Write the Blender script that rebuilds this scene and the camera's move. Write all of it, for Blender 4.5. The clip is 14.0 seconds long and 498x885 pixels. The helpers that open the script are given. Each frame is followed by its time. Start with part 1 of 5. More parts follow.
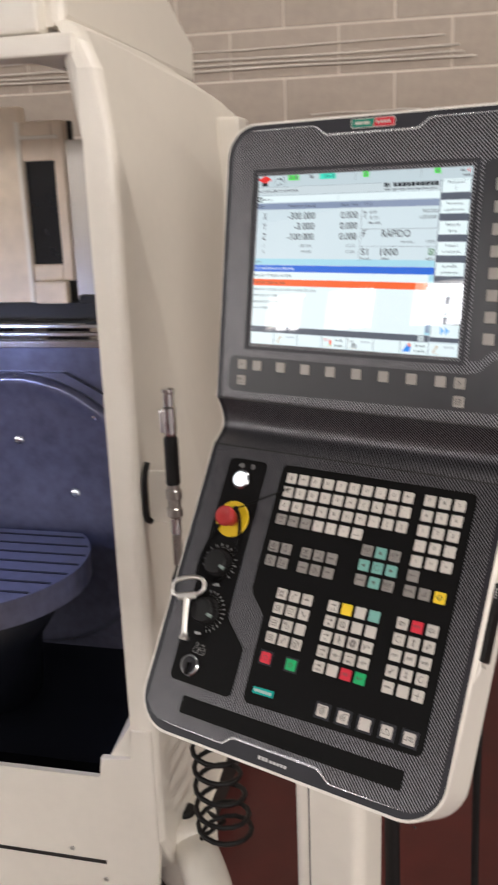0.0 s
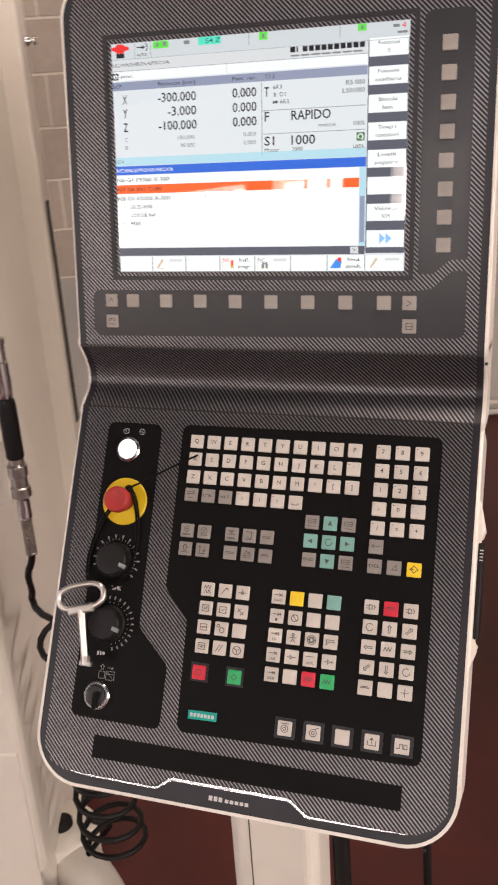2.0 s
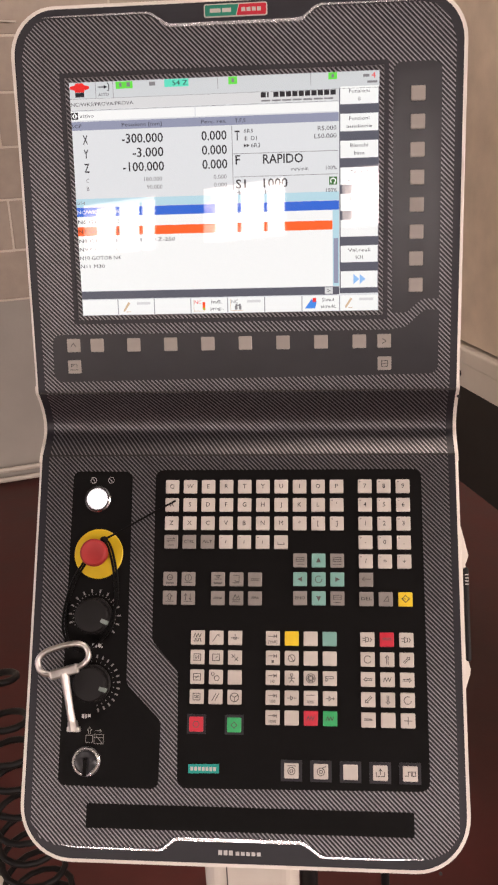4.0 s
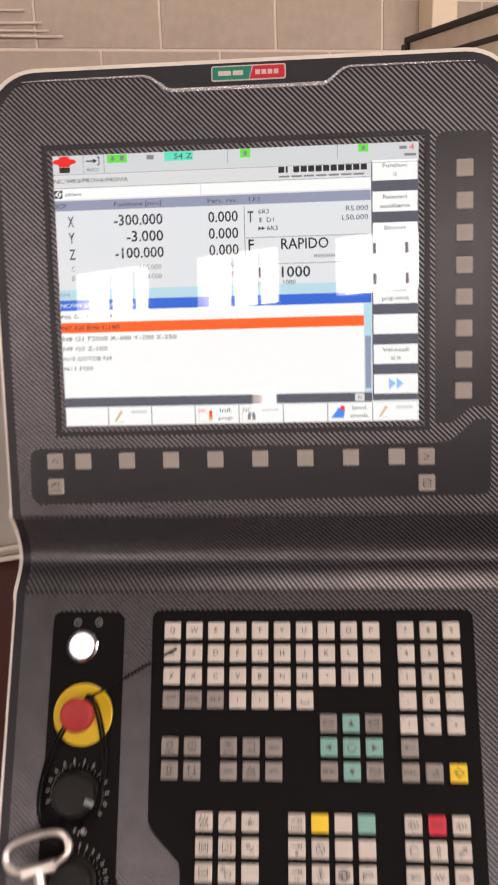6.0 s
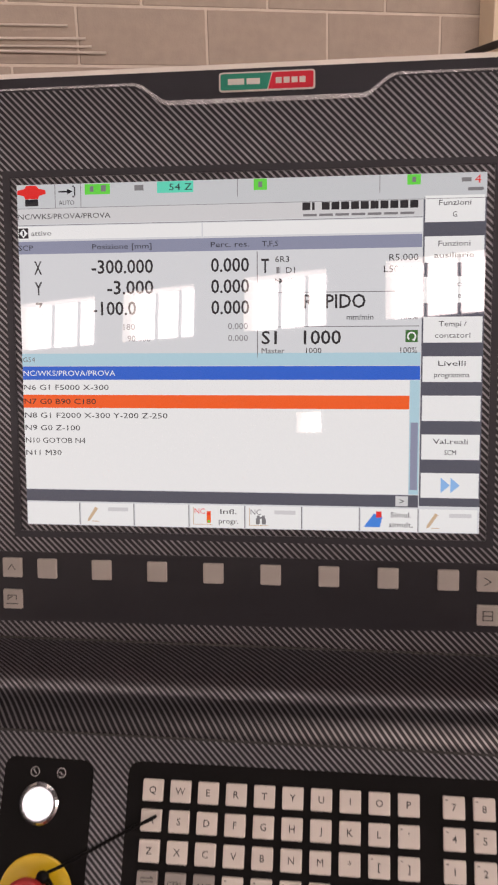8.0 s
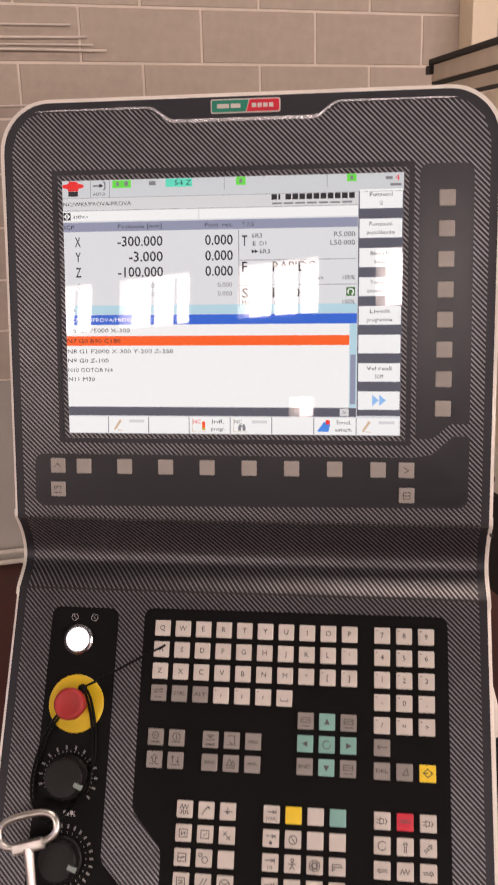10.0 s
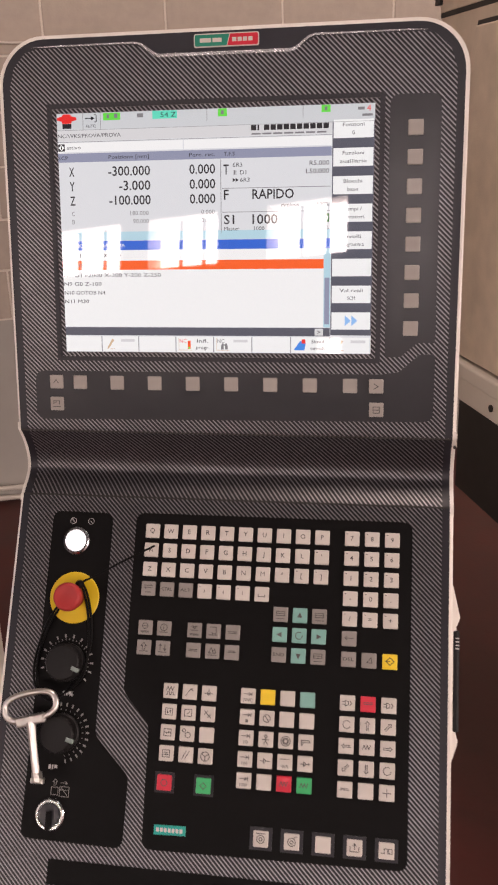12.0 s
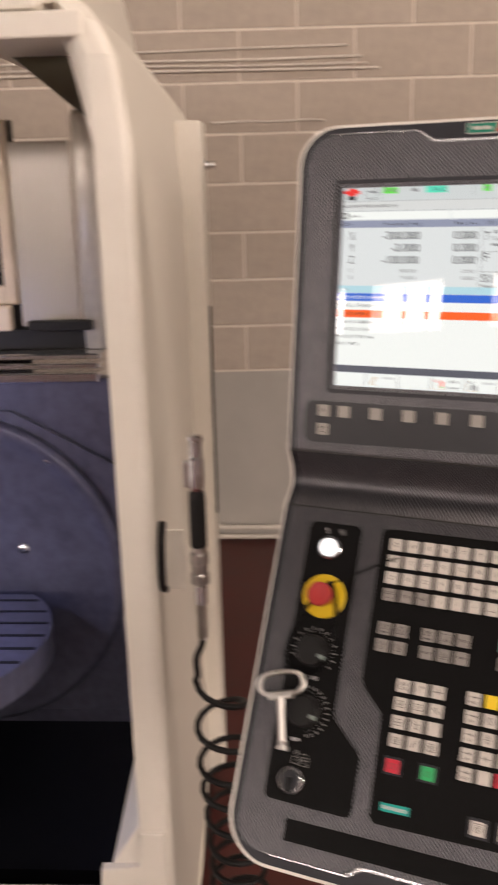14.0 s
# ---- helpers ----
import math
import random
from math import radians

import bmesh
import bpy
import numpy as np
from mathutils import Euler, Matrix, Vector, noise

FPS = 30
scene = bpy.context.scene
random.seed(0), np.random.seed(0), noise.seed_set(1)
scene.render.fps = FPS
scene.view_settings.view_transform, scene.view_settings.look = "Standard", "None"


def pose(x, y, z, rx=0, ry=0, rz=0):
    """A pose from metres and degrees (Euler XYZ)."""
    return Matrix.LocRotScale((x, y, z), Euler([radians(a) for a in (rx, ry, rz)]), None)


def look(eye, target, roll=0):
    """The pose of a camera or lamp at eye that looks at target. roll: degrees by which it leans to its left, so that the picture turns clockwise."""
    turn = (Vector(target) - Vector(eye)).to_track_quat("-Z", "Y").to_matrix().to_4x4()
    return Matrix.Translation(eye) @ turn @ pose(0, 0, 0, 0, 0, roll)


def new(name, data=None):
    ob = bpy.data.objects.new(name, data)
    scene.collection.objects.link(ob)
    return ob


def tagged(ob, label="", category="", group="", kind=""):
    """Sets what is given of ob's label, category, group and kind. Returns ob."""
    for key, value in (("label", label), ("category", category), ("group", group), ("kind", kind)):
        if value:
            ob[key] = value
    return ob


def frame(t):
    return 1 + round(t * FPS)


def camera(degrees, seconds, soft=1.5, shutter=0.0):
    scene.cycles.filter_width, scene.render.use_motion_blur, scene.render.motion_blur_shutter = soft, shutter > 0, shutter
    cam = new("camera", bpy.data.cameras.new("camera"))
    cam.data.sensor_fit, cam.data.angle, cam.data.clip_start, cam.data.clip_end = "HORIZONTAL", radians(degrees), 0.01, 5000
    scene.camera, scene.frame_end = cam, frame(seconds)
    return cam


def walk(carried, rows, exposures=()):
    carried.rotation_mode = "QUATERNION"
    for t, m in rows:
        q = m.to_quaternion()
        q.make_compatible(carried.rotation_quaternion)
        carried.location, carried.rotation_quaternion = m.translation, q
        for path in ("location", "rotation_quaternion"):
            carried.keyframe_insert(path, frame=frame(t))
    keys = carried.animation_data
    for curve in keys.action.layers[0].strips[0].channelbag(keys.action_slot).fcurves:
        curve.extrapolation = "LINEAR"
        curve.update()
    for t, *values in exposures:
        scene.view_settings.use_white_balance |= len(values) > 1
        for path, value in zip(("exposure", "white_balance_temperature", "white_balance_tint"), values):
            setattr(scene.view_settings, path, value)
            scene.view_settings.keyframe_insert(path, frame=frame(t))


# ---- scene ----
cam = camera(31.35, 14.0, soft=2.0, shutter=0.5)
walk(cam, [
    (0, pose(0.5401, -1.0534, 1.5191, 74.396, 2.024, 33.565)),
    (0.5, pose(0.4943, -1.0399, 1.5022, 72.015, 2.846, 27.151)),
    (1, pose(0.4174, -0.9601, 1.4877, 70.034, 3.176, 24.613)),
    (1.5, pose(0.3524, -0.8992, 1.4904, 69.312, 2.577, 23.304)),
    (2, pose(0.2729, -0.8915, 1.4902, 68.393, 3.439, 17.134)),
    (2.5, pose(0.1756, -0.9027, 1.4879, 67.878, 3.869, 9.746)),
    (3, pose(0.1329, -0.9103, 1.4915, 68.486, 3.217, 7.023)),
    (3.2, pose(0.1231, -0.9132, 1.4969, 68.500, 2.627, 6.130)),
    (5.5, pose(0.0761, -0.8789, 1.5256, 72.153, 1.873, 3.880)),
    (6, pose(0.0665, -0.7521, 1.5207, 73.295, 2.171, 3.987)),
    (6.5, pose(0.0750, -0.6252, 1.5238, 75.058, 1.705, 5.907)),
    (7, pose(0.0836, -0.5334, 1.5097, 75.503, 1.564, 7.675)),
    (7.2, pose(0.0682, -0.5135, 1.5169, 74.330, 1.580, 7.320)),
    (9.3, pose(0.1011, -0.7407, 1.5375, 74.952, 1.305, 7.216)),
    (9.5, pose(0.1025, -0.7567, 1.5384, 74.731, 1.255, 6.989)),
    (10, pose(0.1158, -0.7899, 1.5346, 73.870, 1.409, 6.940)),
    (10.5, pose(0.1260, -0.8054, 1.5237, 72.218, 1.756, 7.471)),
    (11, pose(0.1384, -0.8234, 1.5254, 70.913, 2.055, 7.601)),
    (11.5, pose(0.1400, -0.8285, 1.5234, 70.181, 2.091, 7.506)),
    (12, pose(0.1734, -0.8533, 1.5276, 70.285, 1.763, 9.016)),
    (12.5, pose(0.2073, -0.9000, 1.5280, 70.212, 1.910, 10.978)),
    (13, pose(0.2095, -0.9392, 1.5294, 70.274, 2.040, 12.194)),
    (13.5, pose(0.2095, -0.9748, 1.5364, 71.951, 1.831, 15.398)),
    (14, pose(0.1633, -1.0106, 1.5322, 74.731, 1.423, 22.958)),
], [(0, 0.03, 5900, 8), (1.5, 0.2, 6200, 13), (3, 0.0, 6650, 22), (5.5, 0.12, 6550, 19), (6.2, 0.05, 6600, 20), (7, -0.28, 6600, 23), (9.5, -0.18, 6750, 24), (10.5, 0.0, 6550, 23), (12, -0.08, 6600, 24), (13.5, 0.08, 7000, 25), (14, 0.03, 6650, 16)])

# ---- light ----
world = bpy.data.worlds.new("world")
scene.world = world
world.use_nodes = True
wn = world.node_tree
sky = wn.nodes.new("ShaderNodeTexSky")
sky.sky_type, sky.sun_disc = "NISHITA", False
sky.sun_elevation, sky.sun_rotation = radians(35), radians(200)
wn.links.new(sky.outputs[0], wn.nodes["Background"].inputs[0])
wn.nodes["Background"].inputs[1].default_value = 0.1


def area_lamp(name, m, sx, sy, watts, colour):
    data = bpy.data.lights.new(name, "AREA")
    data.shape, data.size, data.size_y, data.energy, data.color = "RECTANGLE", sx, sy, watts, colour
    ob = new(name, data)
    ob.matrix_world = m
    return ob


TURN = 22.5  # the hall's walls, degrees from the console's width
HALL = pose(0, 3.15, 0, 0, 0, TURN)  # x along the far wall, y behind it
# Added lamps for unseen daylight: overhead for the bend's highlight, fills south, east, west.
area_lamp("roof_daylight", HALL @ look((-0.6, -3.05, 4.70), (-0.6, -3.0, 0)), 1.4, 1.2, 62, (1.0, 0.86, 0.72))
# Added front fill; the wall behind it has no gate or opening.
area_lamp("south_fill", HALL @ look((2.4, -9.9, 1.9), (2.4, 0, 1.9)), 4.2, 3.2, 215, (1.0, 0.90, 0.80))
# Side fills added to brighten the machine's side and the old housing.
area_lamp("east_fill", HALL @ look((6.98, -8.0, 2.7), (-0.8, -8.0, 2.0)), 3.6, 1.6, 430, (1.0, 0.88, 0.76))
area_lamp("west_fill", HALL @ look((-12.98, -7.4, 2.7), (-1.0, -7.4, 2.0)), 3.6, 1.6, 330, (1.0, 0.89, 0.78))
area_lamp("machine_lamp", pose(-0.48, 0.06, 0, 0, 0, 20) @ look((-0.75, 0.10, 1.20), (-0.55, 0.35, 0.70)), 0.3, 0.05, 2.8, (0.55, 0.62, 1.0))


# ---- materials ----
def material(name):
    m = bpy.data.materials.new(name)
    m.use_nodes = True
    return m, m.node_tree.nodes, m.node_tree.links, m.node_tree.nodes["Principled BSDF"]


def surface(name, colour, rough=0.5, metal=0.0, vary=0.12, scale=30.0, bump=0.0, bump_scale=200.0, coat=0.0, spec=0.5):
    """A plain surface with two scales of variation in tone and roughness, and a fine relief."""
    m, n, l, b = material(name)
    tc = n.new("ShaderNodeTexCoord")
    n1, n2 = n.new("ShaderNodeTexNoise"), n.new("ShaderNodeTexNoise")
    n1.inputs["Scale"].default_value, n2.inputs["Scale"].default_value = scale * 0.12, scale
    n1.inputs["Detail"].default_value, n2.inputs["Detail"].default_value = 3, 5
    mix, ramp = n.new("ShaderNodeMath"), n.new("ShaderNodeMapRange")
    mix.operation = "ADD"
    for a, nn in enumerate((n1, n2)):
        l.new(tc.outputs["Object"], nn.inputs["Vector"])
        l.new(nn.outputs["Fac"], mix.inputs[a])
    ramp.inputs["From Min"].default_value, ramp.inputs["From Max"].default_value = 0.6, 1.4
    ramp.inputs["To Min"].default_value, ramp.inputs["To Max"].default_value = 1 - vary, 1 + vary
    l.new(mix.outputs[0], ramp.inputs["Value"])
    hsv = n.new("ShaderNodeHueSaturation")
    hsv.inputs["Color"].default_value = (*colour, 1)
    l.new(ramp.outputs[0], hsv.inputs["Value"])
    l.new(hsv.outputs[0], b.inputs["Base Color"])
    r = n.new("ShaderNodeMapRange")
    r.inputs["To Min"].default_value, r.inputs["To Max"].default_value = rough * 0.85, min(1, rough * 1.15)
    l.new(n2.outputs["Fac"], r.inputs["Value"])
    l.new(r.outputs[0], b.inputs["Roughness"])
    b.inputs["Metallic"].default_value, b.inputs["Coat Weight"].default_value = metal, coat
    b.inputs["Specular IOR Level"].default_value = spec
    if bump:
        n3, bp = n.new("ShaderNodeTexNoise"), n.new("ShaderNodeBump")
        n3.inputs["Scale"].default_value, n3.inputs["Detail"].default_value = bump_scale, 4
        bp.inputs["Strength"].default_value, bp.inputs["Distance"].default_value = bump, 0.002
        l.new(tc.outputs["Object"], n3.inputs["Vector"])
        l.new(n3.outputs["Fac"], bp.inputs["Height"])
        l.new(bp.outputs[0], b.inputs["Normal"])
    return m


def carbon(name, dark, light, pitch=0.00455, share=0.36):
    """Printed carbon-weave foil: slanting light threads on a dark ground."""
    m, n, l, b = material(name)
    tc, sep = n.new("ShaderNodeTexCoord"), n.new("ShaderNodeSeparateXYZ")
    l.new(tc.outputs["Object"], sep.inputs[0])

    def calc(op, *vals):
        k = n.new("ShaderNodeMath")
        k.operation = op
        for i, v in enumerate(vals):
            if isinstance(v, (int, float)):
                k.inputs[i].default_value = v
            else:
                l.new(v, k.inputs[i])
        return k.outputs[0]
    along = calc("DIVIDE", calc("ADD", calc("ADD", sep.outputs[0], sep.outputs[1]), 5.0), pitch)
    tri = calc("ABSOLUTE", calc("SUBTRACT", calc("FRACT", along), 0.5))
    edge = n.new("ShaderNodeMapRange")
    edge.interpolation_type = "SMOOTHSTEP"
    edge.inputs["From Min"].default_value, edge.inputs["From Max"].default_value = share / 2 + 0.08, share / 2 - 0.08
    l.new(tri, edge.inputs["Value"])
    cross = calc("ABSOLUTE", calc("SUBTRACT", calc("FRACT", calc("DIVIDE", calc("ADD", calc("SUBTRACT", sep.outputs[0], sep.outputs[1]), 5.0), 0.0023)), 0.5))
    noise_n = n.new("ShaderNodeTexNoise")
    noise_n.inputs["Scale"].default_value = 60
    l.new(tc.outputs["Object"], noise_n.inputs["Vector"])
    strength = calc("MULTIPLY", edge.outputs[0], calc("ADD", calc("MULTIPLY", cross, 0.5), calc("ADD", 0.45, calc("MULTIPLY", noise_n.outputs["Fac"], 0.5))))
    mix = n.new("ShaderNodeMix")
    mix.data_type = "RGBA"
    mix.inputs["A"].default_value, mix.inputs["B"].default_value = (*dark, 1), (*light, 1)
    l.new(strength, mix.inputs["Factor"])
    l.new(mix.outputs["Result"], b.inputs["Base Color"])
    l.new(calc("MINIMUM", calc("MULTIPLY", strength, 1.1), 1.0), b.inputs["Metallic"])
    b.inputs["Roughness"].default_value = 0.40
    b.inputs["Specular IOR Level"].default_value = 0.35
    return m


def glow(name, colour, strength=1.0, rough=0.02):
    """A lit part of the display, behind the same glossy front."""
    m, n, l, b = material(name)
    b.inputs["Base Color"].default_value = (0.02, 0.02, 0.02, 1)
    b.inputs["Roughness"].default_value = rough
    b.inputs["Specular IOR Level"].default_value = 0.75
    b.inputs["Emission Color"].default_value = (*colour, 1)
    b.inputs["Emission Strength"].default_value = strength
    return m


def blocks(name, joint=False):
    return surface(name, (0.64, 0.57, 0.49) if joint else (0.42, 0.352, 0.292), 0.9, 0, 0.10, 26, 0.5, 160)


def floor_material():
    m = surface("red_floor_paint", (0.078, 0.012, 0.010), 0.45, 0, 0.35, 9, 0.15, 60)
    return m


def brushed(name, colour, rough):
    m, n, l, b = material(name)
    tc, mp, nz = n.new("ShaderNodeTexCoord"), n.new("ShaderNodeMapping"), n.new("ShaderNodeTexNoise")
    mp.inputs["Scale"].default_value = (220, 220, 4)
    l.new(tc.outputs["Object"], mp.inputs[0])
    l.new(mp.outputs[0], nz.inputs["Vector"])
    r = n.new("ShaderNodeMapRange")
    r.inputs["To Min"].default_value, r.inputs["To Max"].default_value = rough * 0.7, rough * 1.4
    l.new(nz.outputs["Fac"], r.inputs["Value"])
    l.new(r.outputs[0], b.inputs["Roughness"])
    b.inputs["Base Color"].default_value, b.inputs["Metallic"].default_value = (*colour, 1), 1
    return m


CREAM = surface("cream_powder_coat", (0.74, 0.69, 0.61), 0.38, 0, 0.03, 40, 0.12, 900)
CREAM_OLD = surface("old_beige_paint", (0.68, 0.57, 0.45), 0.5, 0, 0.16, 22, 0.2, 300)
WHITE_RIM = surface("white_rim_plastic", (0.78, 0.73, 0.66), 0.32, 0, 0.03, 40, 0.05, 900)
CHARCOAL = surface("charcoal_plastic", (0.019, 0.018, 0.023), 0.42, 0, 0.1, 60, 0.05, 2500, spec=0.35)
# Lightened and blued: some of the upper fields' sheen is in the colour.
FOIL = surface("black_key_foil", (0.010, 0.0095, 0.013), 0.30, 0, 0.15, 60, 0.03, 3000, spec=0.50)
# The same foil darker and less glossy: the keyboard slope's shade in the colour.
DIM_FOIL = surface("dim_black_foil", (0.005, 0.0045, 0.0045), 0.5, 0, 0.15, 60, 0.06, 3000, spec=0.09)
WEAVE = carbon("carbon_weave_foil", (0.007, 0.0065, 0.0085), (0.31, 0.30, 0.32))
SILVER = surface("silver_trim", (0.72, 0.72, 0.74), 0.25, 0.85, 0.05, 60)
CHROME = surface("chrome", (0.80, 0.80, 0.82), 0.14, 1, 0.05, 80)
SATIN_NICKEL = surface("satin_nickel", (0.70, 0.67, 0.63), 0.34, 1, 0.06, 140)
SATIN_ALU = surface("satin_aluminium", (0.66, 0.62, 0.56), 0.38, 0.35, 0.08, 60)
DULL_POINTER = surface("dull_green_grey_plastic", (0.20, 0.25, 0.23), 0.5)
OLIVE_STEEL = surface("dull_olive_steel", (0.11, 0.10, 0.07), 0.5, 0.3, 0.2, 30)
WORN_STEEL = surface("worn_steel", (0.55, 0.53, 0.50), 0.3, 1, 0.2, 120)
KEY_WHITE = surface("white_key", (0.59, 0.545, 0.495), 0.42, 0, 0.05, 90)
KEY_GREY = surface("grey_key", (0.27, 0.245, 0.225), 0.45, 0, 0.06, 90)
KEY_BEIGE = surface("beige_soft_key", (0.33, 0.30, 0.27), 0.4, 0, 0.06, 90)
KEY_TEAL = surface("teal_key", (0.20, 0.42, 0.37), 0.42, 0, 0.05, 90)
KEY_YELLOW = surface("yellow_key", (0.85, 0.60, 0.02), 0.42, 0, 0.04, 90)
KEY_RED = surface("red_key", (0.62, 0.02, 0.045), 0.4, 0, 0.04, 90)
KEY_GREEN = surface("green_key", (0.02, 0.42, 0.13), 0.4, 0, 0.04, 90)
INK = surface("dark_print", (0.035, 0.032, 0.03), 0.5)
INK_SOFT = surface("soft_grey_print", (0.085, 0.075, 0.07), 0.5)
DIM_PRINT = surface("dim_grey_print", (0.26, 0.25, 0.24), 0.5)
PALE_PRINT = surface("pale_print", (0.55, 0.53, 0.52), 0.5)
RED_PLASTIC = surface("red_plastic", (0.36, 0.022, 0.02), 0.55, 0, 0.05, 60)
YELLOW_PLATE = surface("yellow_plate", (0.66, 0.45, 0.008), 0.38, 0, 0.05, 60)
RUBBER = surface("black_rubber", (0.009, 0.008, 0.008), 0.5, 0, 0.2, 80, spec=0.25)
BADGE_GREEN = surface("badge_green", (0.02, 0.24, 0.16), 0.35, spec=0.2)
BADGE_TEAL = surface("badge_teal", (0.01, 0.36, 0.30), 0.35, spec=0.2)
BADGE_RED = surface("badge_red", (0.62, 0.03, 0.05), 0.35, spec=0.2)
BLOCK, MORTAR = blocks("concrete_block"), blocks("mortar", True)
FLOOR_RED = floor_material()
PLASTER = surface("grey_plaster", (0.42, 0.39, 0.35), 0.9, 0, 0.1, 6, 0.3, 90)
WHITE_WALL = surface("white_bounce_wall", (0.78, 0.75, 0.70), 0.8, 0, 0.08, 6, 0.2, 90)
DARK_ROOF = surface("dark_unseen_roof", (0.035, 0.032, 0.03), 0.8, 0, 0.2, 5, 0.2, 60)
CABLE_WHITE = surface("pale_cable", (0.64, 0.58, 0.51), 0.45)
STEEL_PANEL = brushed("brushed_steel", (0.40, 0.37, 0.33), 0.36)
# The work-space lamp's blue light is partly put into this steel's colour.
TABLE_STEEL = surface("blue_tinted_steel", (0.11, 0.11, 0.16), 0.30, 0.5, 0.30, 40)
# Near black: shade of the deep work space is partly in the colour.
SHADED_INSIDE = surface("shaded_machine_inside", (0.006, 0.0065, 0.010), 0.4, 0.0, 0.25, 20, spec=0.2)
TINTED = surface("dark_tinted_glass", (0.012, 0.013, 0.016), 0.08)
OLD_BLACK = surface("dull_black", (0.02, 0.018, 0.016), 0.55, 0, 0.3, 30)
POST_PAINT = surface("pale_yellow_post", (0.72, 0.60, 0.44), 0.5, 0, 0.05, 20)

# ---- builders ----


def mesh_of(bm, mat, smooth=False):
    me = bpy.data.meshes.new("mesh")
    bmesh.ops.recalc_face_normals(bm, faces=bm.faces)
    bm.to_mesh(me)
    bm.free()
    if mat:
        me.materials.append(mat)
    if smooth:
        me.shade_smooth()
    return me


def part(name, bm, mat, parent=None, label="", m=None, smooth=False):
    ob = new(name, bm if isinstance(bm, bpy.types.Mesh) else mesh_of(bm, mat, smooth))
    ob.parent = parent
    if m is not None:
        ob.matrix_basis = m
    return tagged(ob, label)


def thing(name, m, label, category, group="", kind=""):
    ob = new(name)
    ob.empty_display_size = 0.05
    ob.matrix_basis = m
    return tagged(ob, label, category, group, kind)


def box(bm, x0, x1, y0, y1, z0, z1, bevel=0.0, seg=2, m=None):
    r = bmesh.ops.create_cube(bm, size=1, matrix=(m or Matrix()) @ Matrix.LocRotScale(((x0 + x1) / 2, (y0 + y1) / 2, (z0 + z1) / 2), None, (abs(x1 - x0), abs(y1 - y0), abs(z1 - z0))))
    if bevel:
        edges = list({e for v in r["verts"] for e in v.link_edges})
        bmesh.ops.bevel(bm, geom=edges, offset=bevel, segments=seg, affect="EDGES", profile=0.5)
    return bm


def slab(bm, outline, z0, z1, bevel=0.0, seg=2, m=None, rim_only=True):
    """A flat plate of any outline (x, y), from z0 to z1, its upper rim rounded."""
    m = m or Matrix()
    low = [bm.verts.new(m @ Vector((x, y, z0))) for x, y in outline]
    top = [bm.verts.new(m @ Vector((x, y, z1))) for x, y in outline]
    k = len(outline)
    bm.faces.new(list(reversed(low)))
    cap = bm.faces.new(top)
    for i in range(k):
        bm.faces.new((low[i], low[(i + 1) % k], top[(i + 1) % k], top[i]))
    if bevel:
        bmesh.ops.bevel(bm, geom=list(cap.edges), offset=bevel, segments=seg, affect="EDGES", profile=0.5)
    return bm


def rounded(x0, x1, y0, y1, r, seg=6):
    """The outline of a rectangle with round corners; r: one radius or four (from the lower left, counter-clockwise)."""
    rs = r if isinstance(r, (tuple, list)) else (r,) * 4
    out = []
    for (cx, cy, a), q in zip(((x0, y0, 180), (x1, y0, 270), (x1, y1, 0), (x0, y1, 90)), rs):
        sx, sy = (1 if cx == x0 else -1), (1 if cy == y0 else -1)
        for i in range(seg + 1 if q else 1):
            t = radians(a + 90 * i / seg)
            out.append((cx + sx * q + q * math.cos(t), cy + sy * q + q * math.sin(t)) if q else (cx, cy))
    return out


def disc(cx, cy, r, seg=32):
    return [(cx + r * math.cos(2 * math.pi * i / seg), cy + r * math.sin(2 * math.pi * i / seg)) for i in range(seg)]


def lathe(bm, profile, seg=28, m=None):
    """Turns (radius, height) points round the z axis."""
    m = m or Matrix()
    rings = []
    for r, z in profile:
        rings.append([bm.verts.new(m @ Vector((max(r, 1e-5) * math.cos(2 * math.pi * i / seg), max(r, 1e-5) * math.sin(2 * math.pi * i / seg), z))) for i in range(seg)])
    for a, b in zip(rings, rings[1:]):
        for i in range(seg):
            bm.faces.new((a[i], a[(i + 1) % seg], b[(i + 1) % seg], b[i]))
    bm.faces.new(list(reversed(rings[0])))
    bm.faces.new(rings[-1])
    return bm


def tube(bm, points, r, seg=8, closed=False):
    """A round rod along points; r: one radius or one for each point."""
    pts = [Vector(p) for p in points]
    k = len(pts)
    up, rings = None, []
    for i, p in enumerate(pts):
        a, b = (pts[(i - 1) % k], pts[(i + 1) % k]) if closed else (pts[max(i - 1, 0)], pts[min(i + 1, k - 1)])
        d = (b - a).normalized()
        if up is None:
            up = d.orthogonal().normalized()
        up = (up - d * up.dot(d)).normalized()
        side = d.cross(up)
        q = r[i] if isinstance(r, (list, tuple)) else r
        rings.append([bm.verts.new(p + q * (math.cos(2 * math.pi * j / seg) * up + math.sin(2 * math.pi * j / seg) * side)) for j in range(seg)])
    for a, b in (list(zip(rings, rings[1:])) + ([(rings[-1], rings[0])] if closed else [])):
        for j in range(seg):
            bm.faces.new((a[j], a[(j + 1) % seg], b[(j + 1) % seg], b[j]))
    if not closed:
        bm.faces.new(list(reversed(rings[0])))
        bm.faces.new(rings[-1])
    return bm


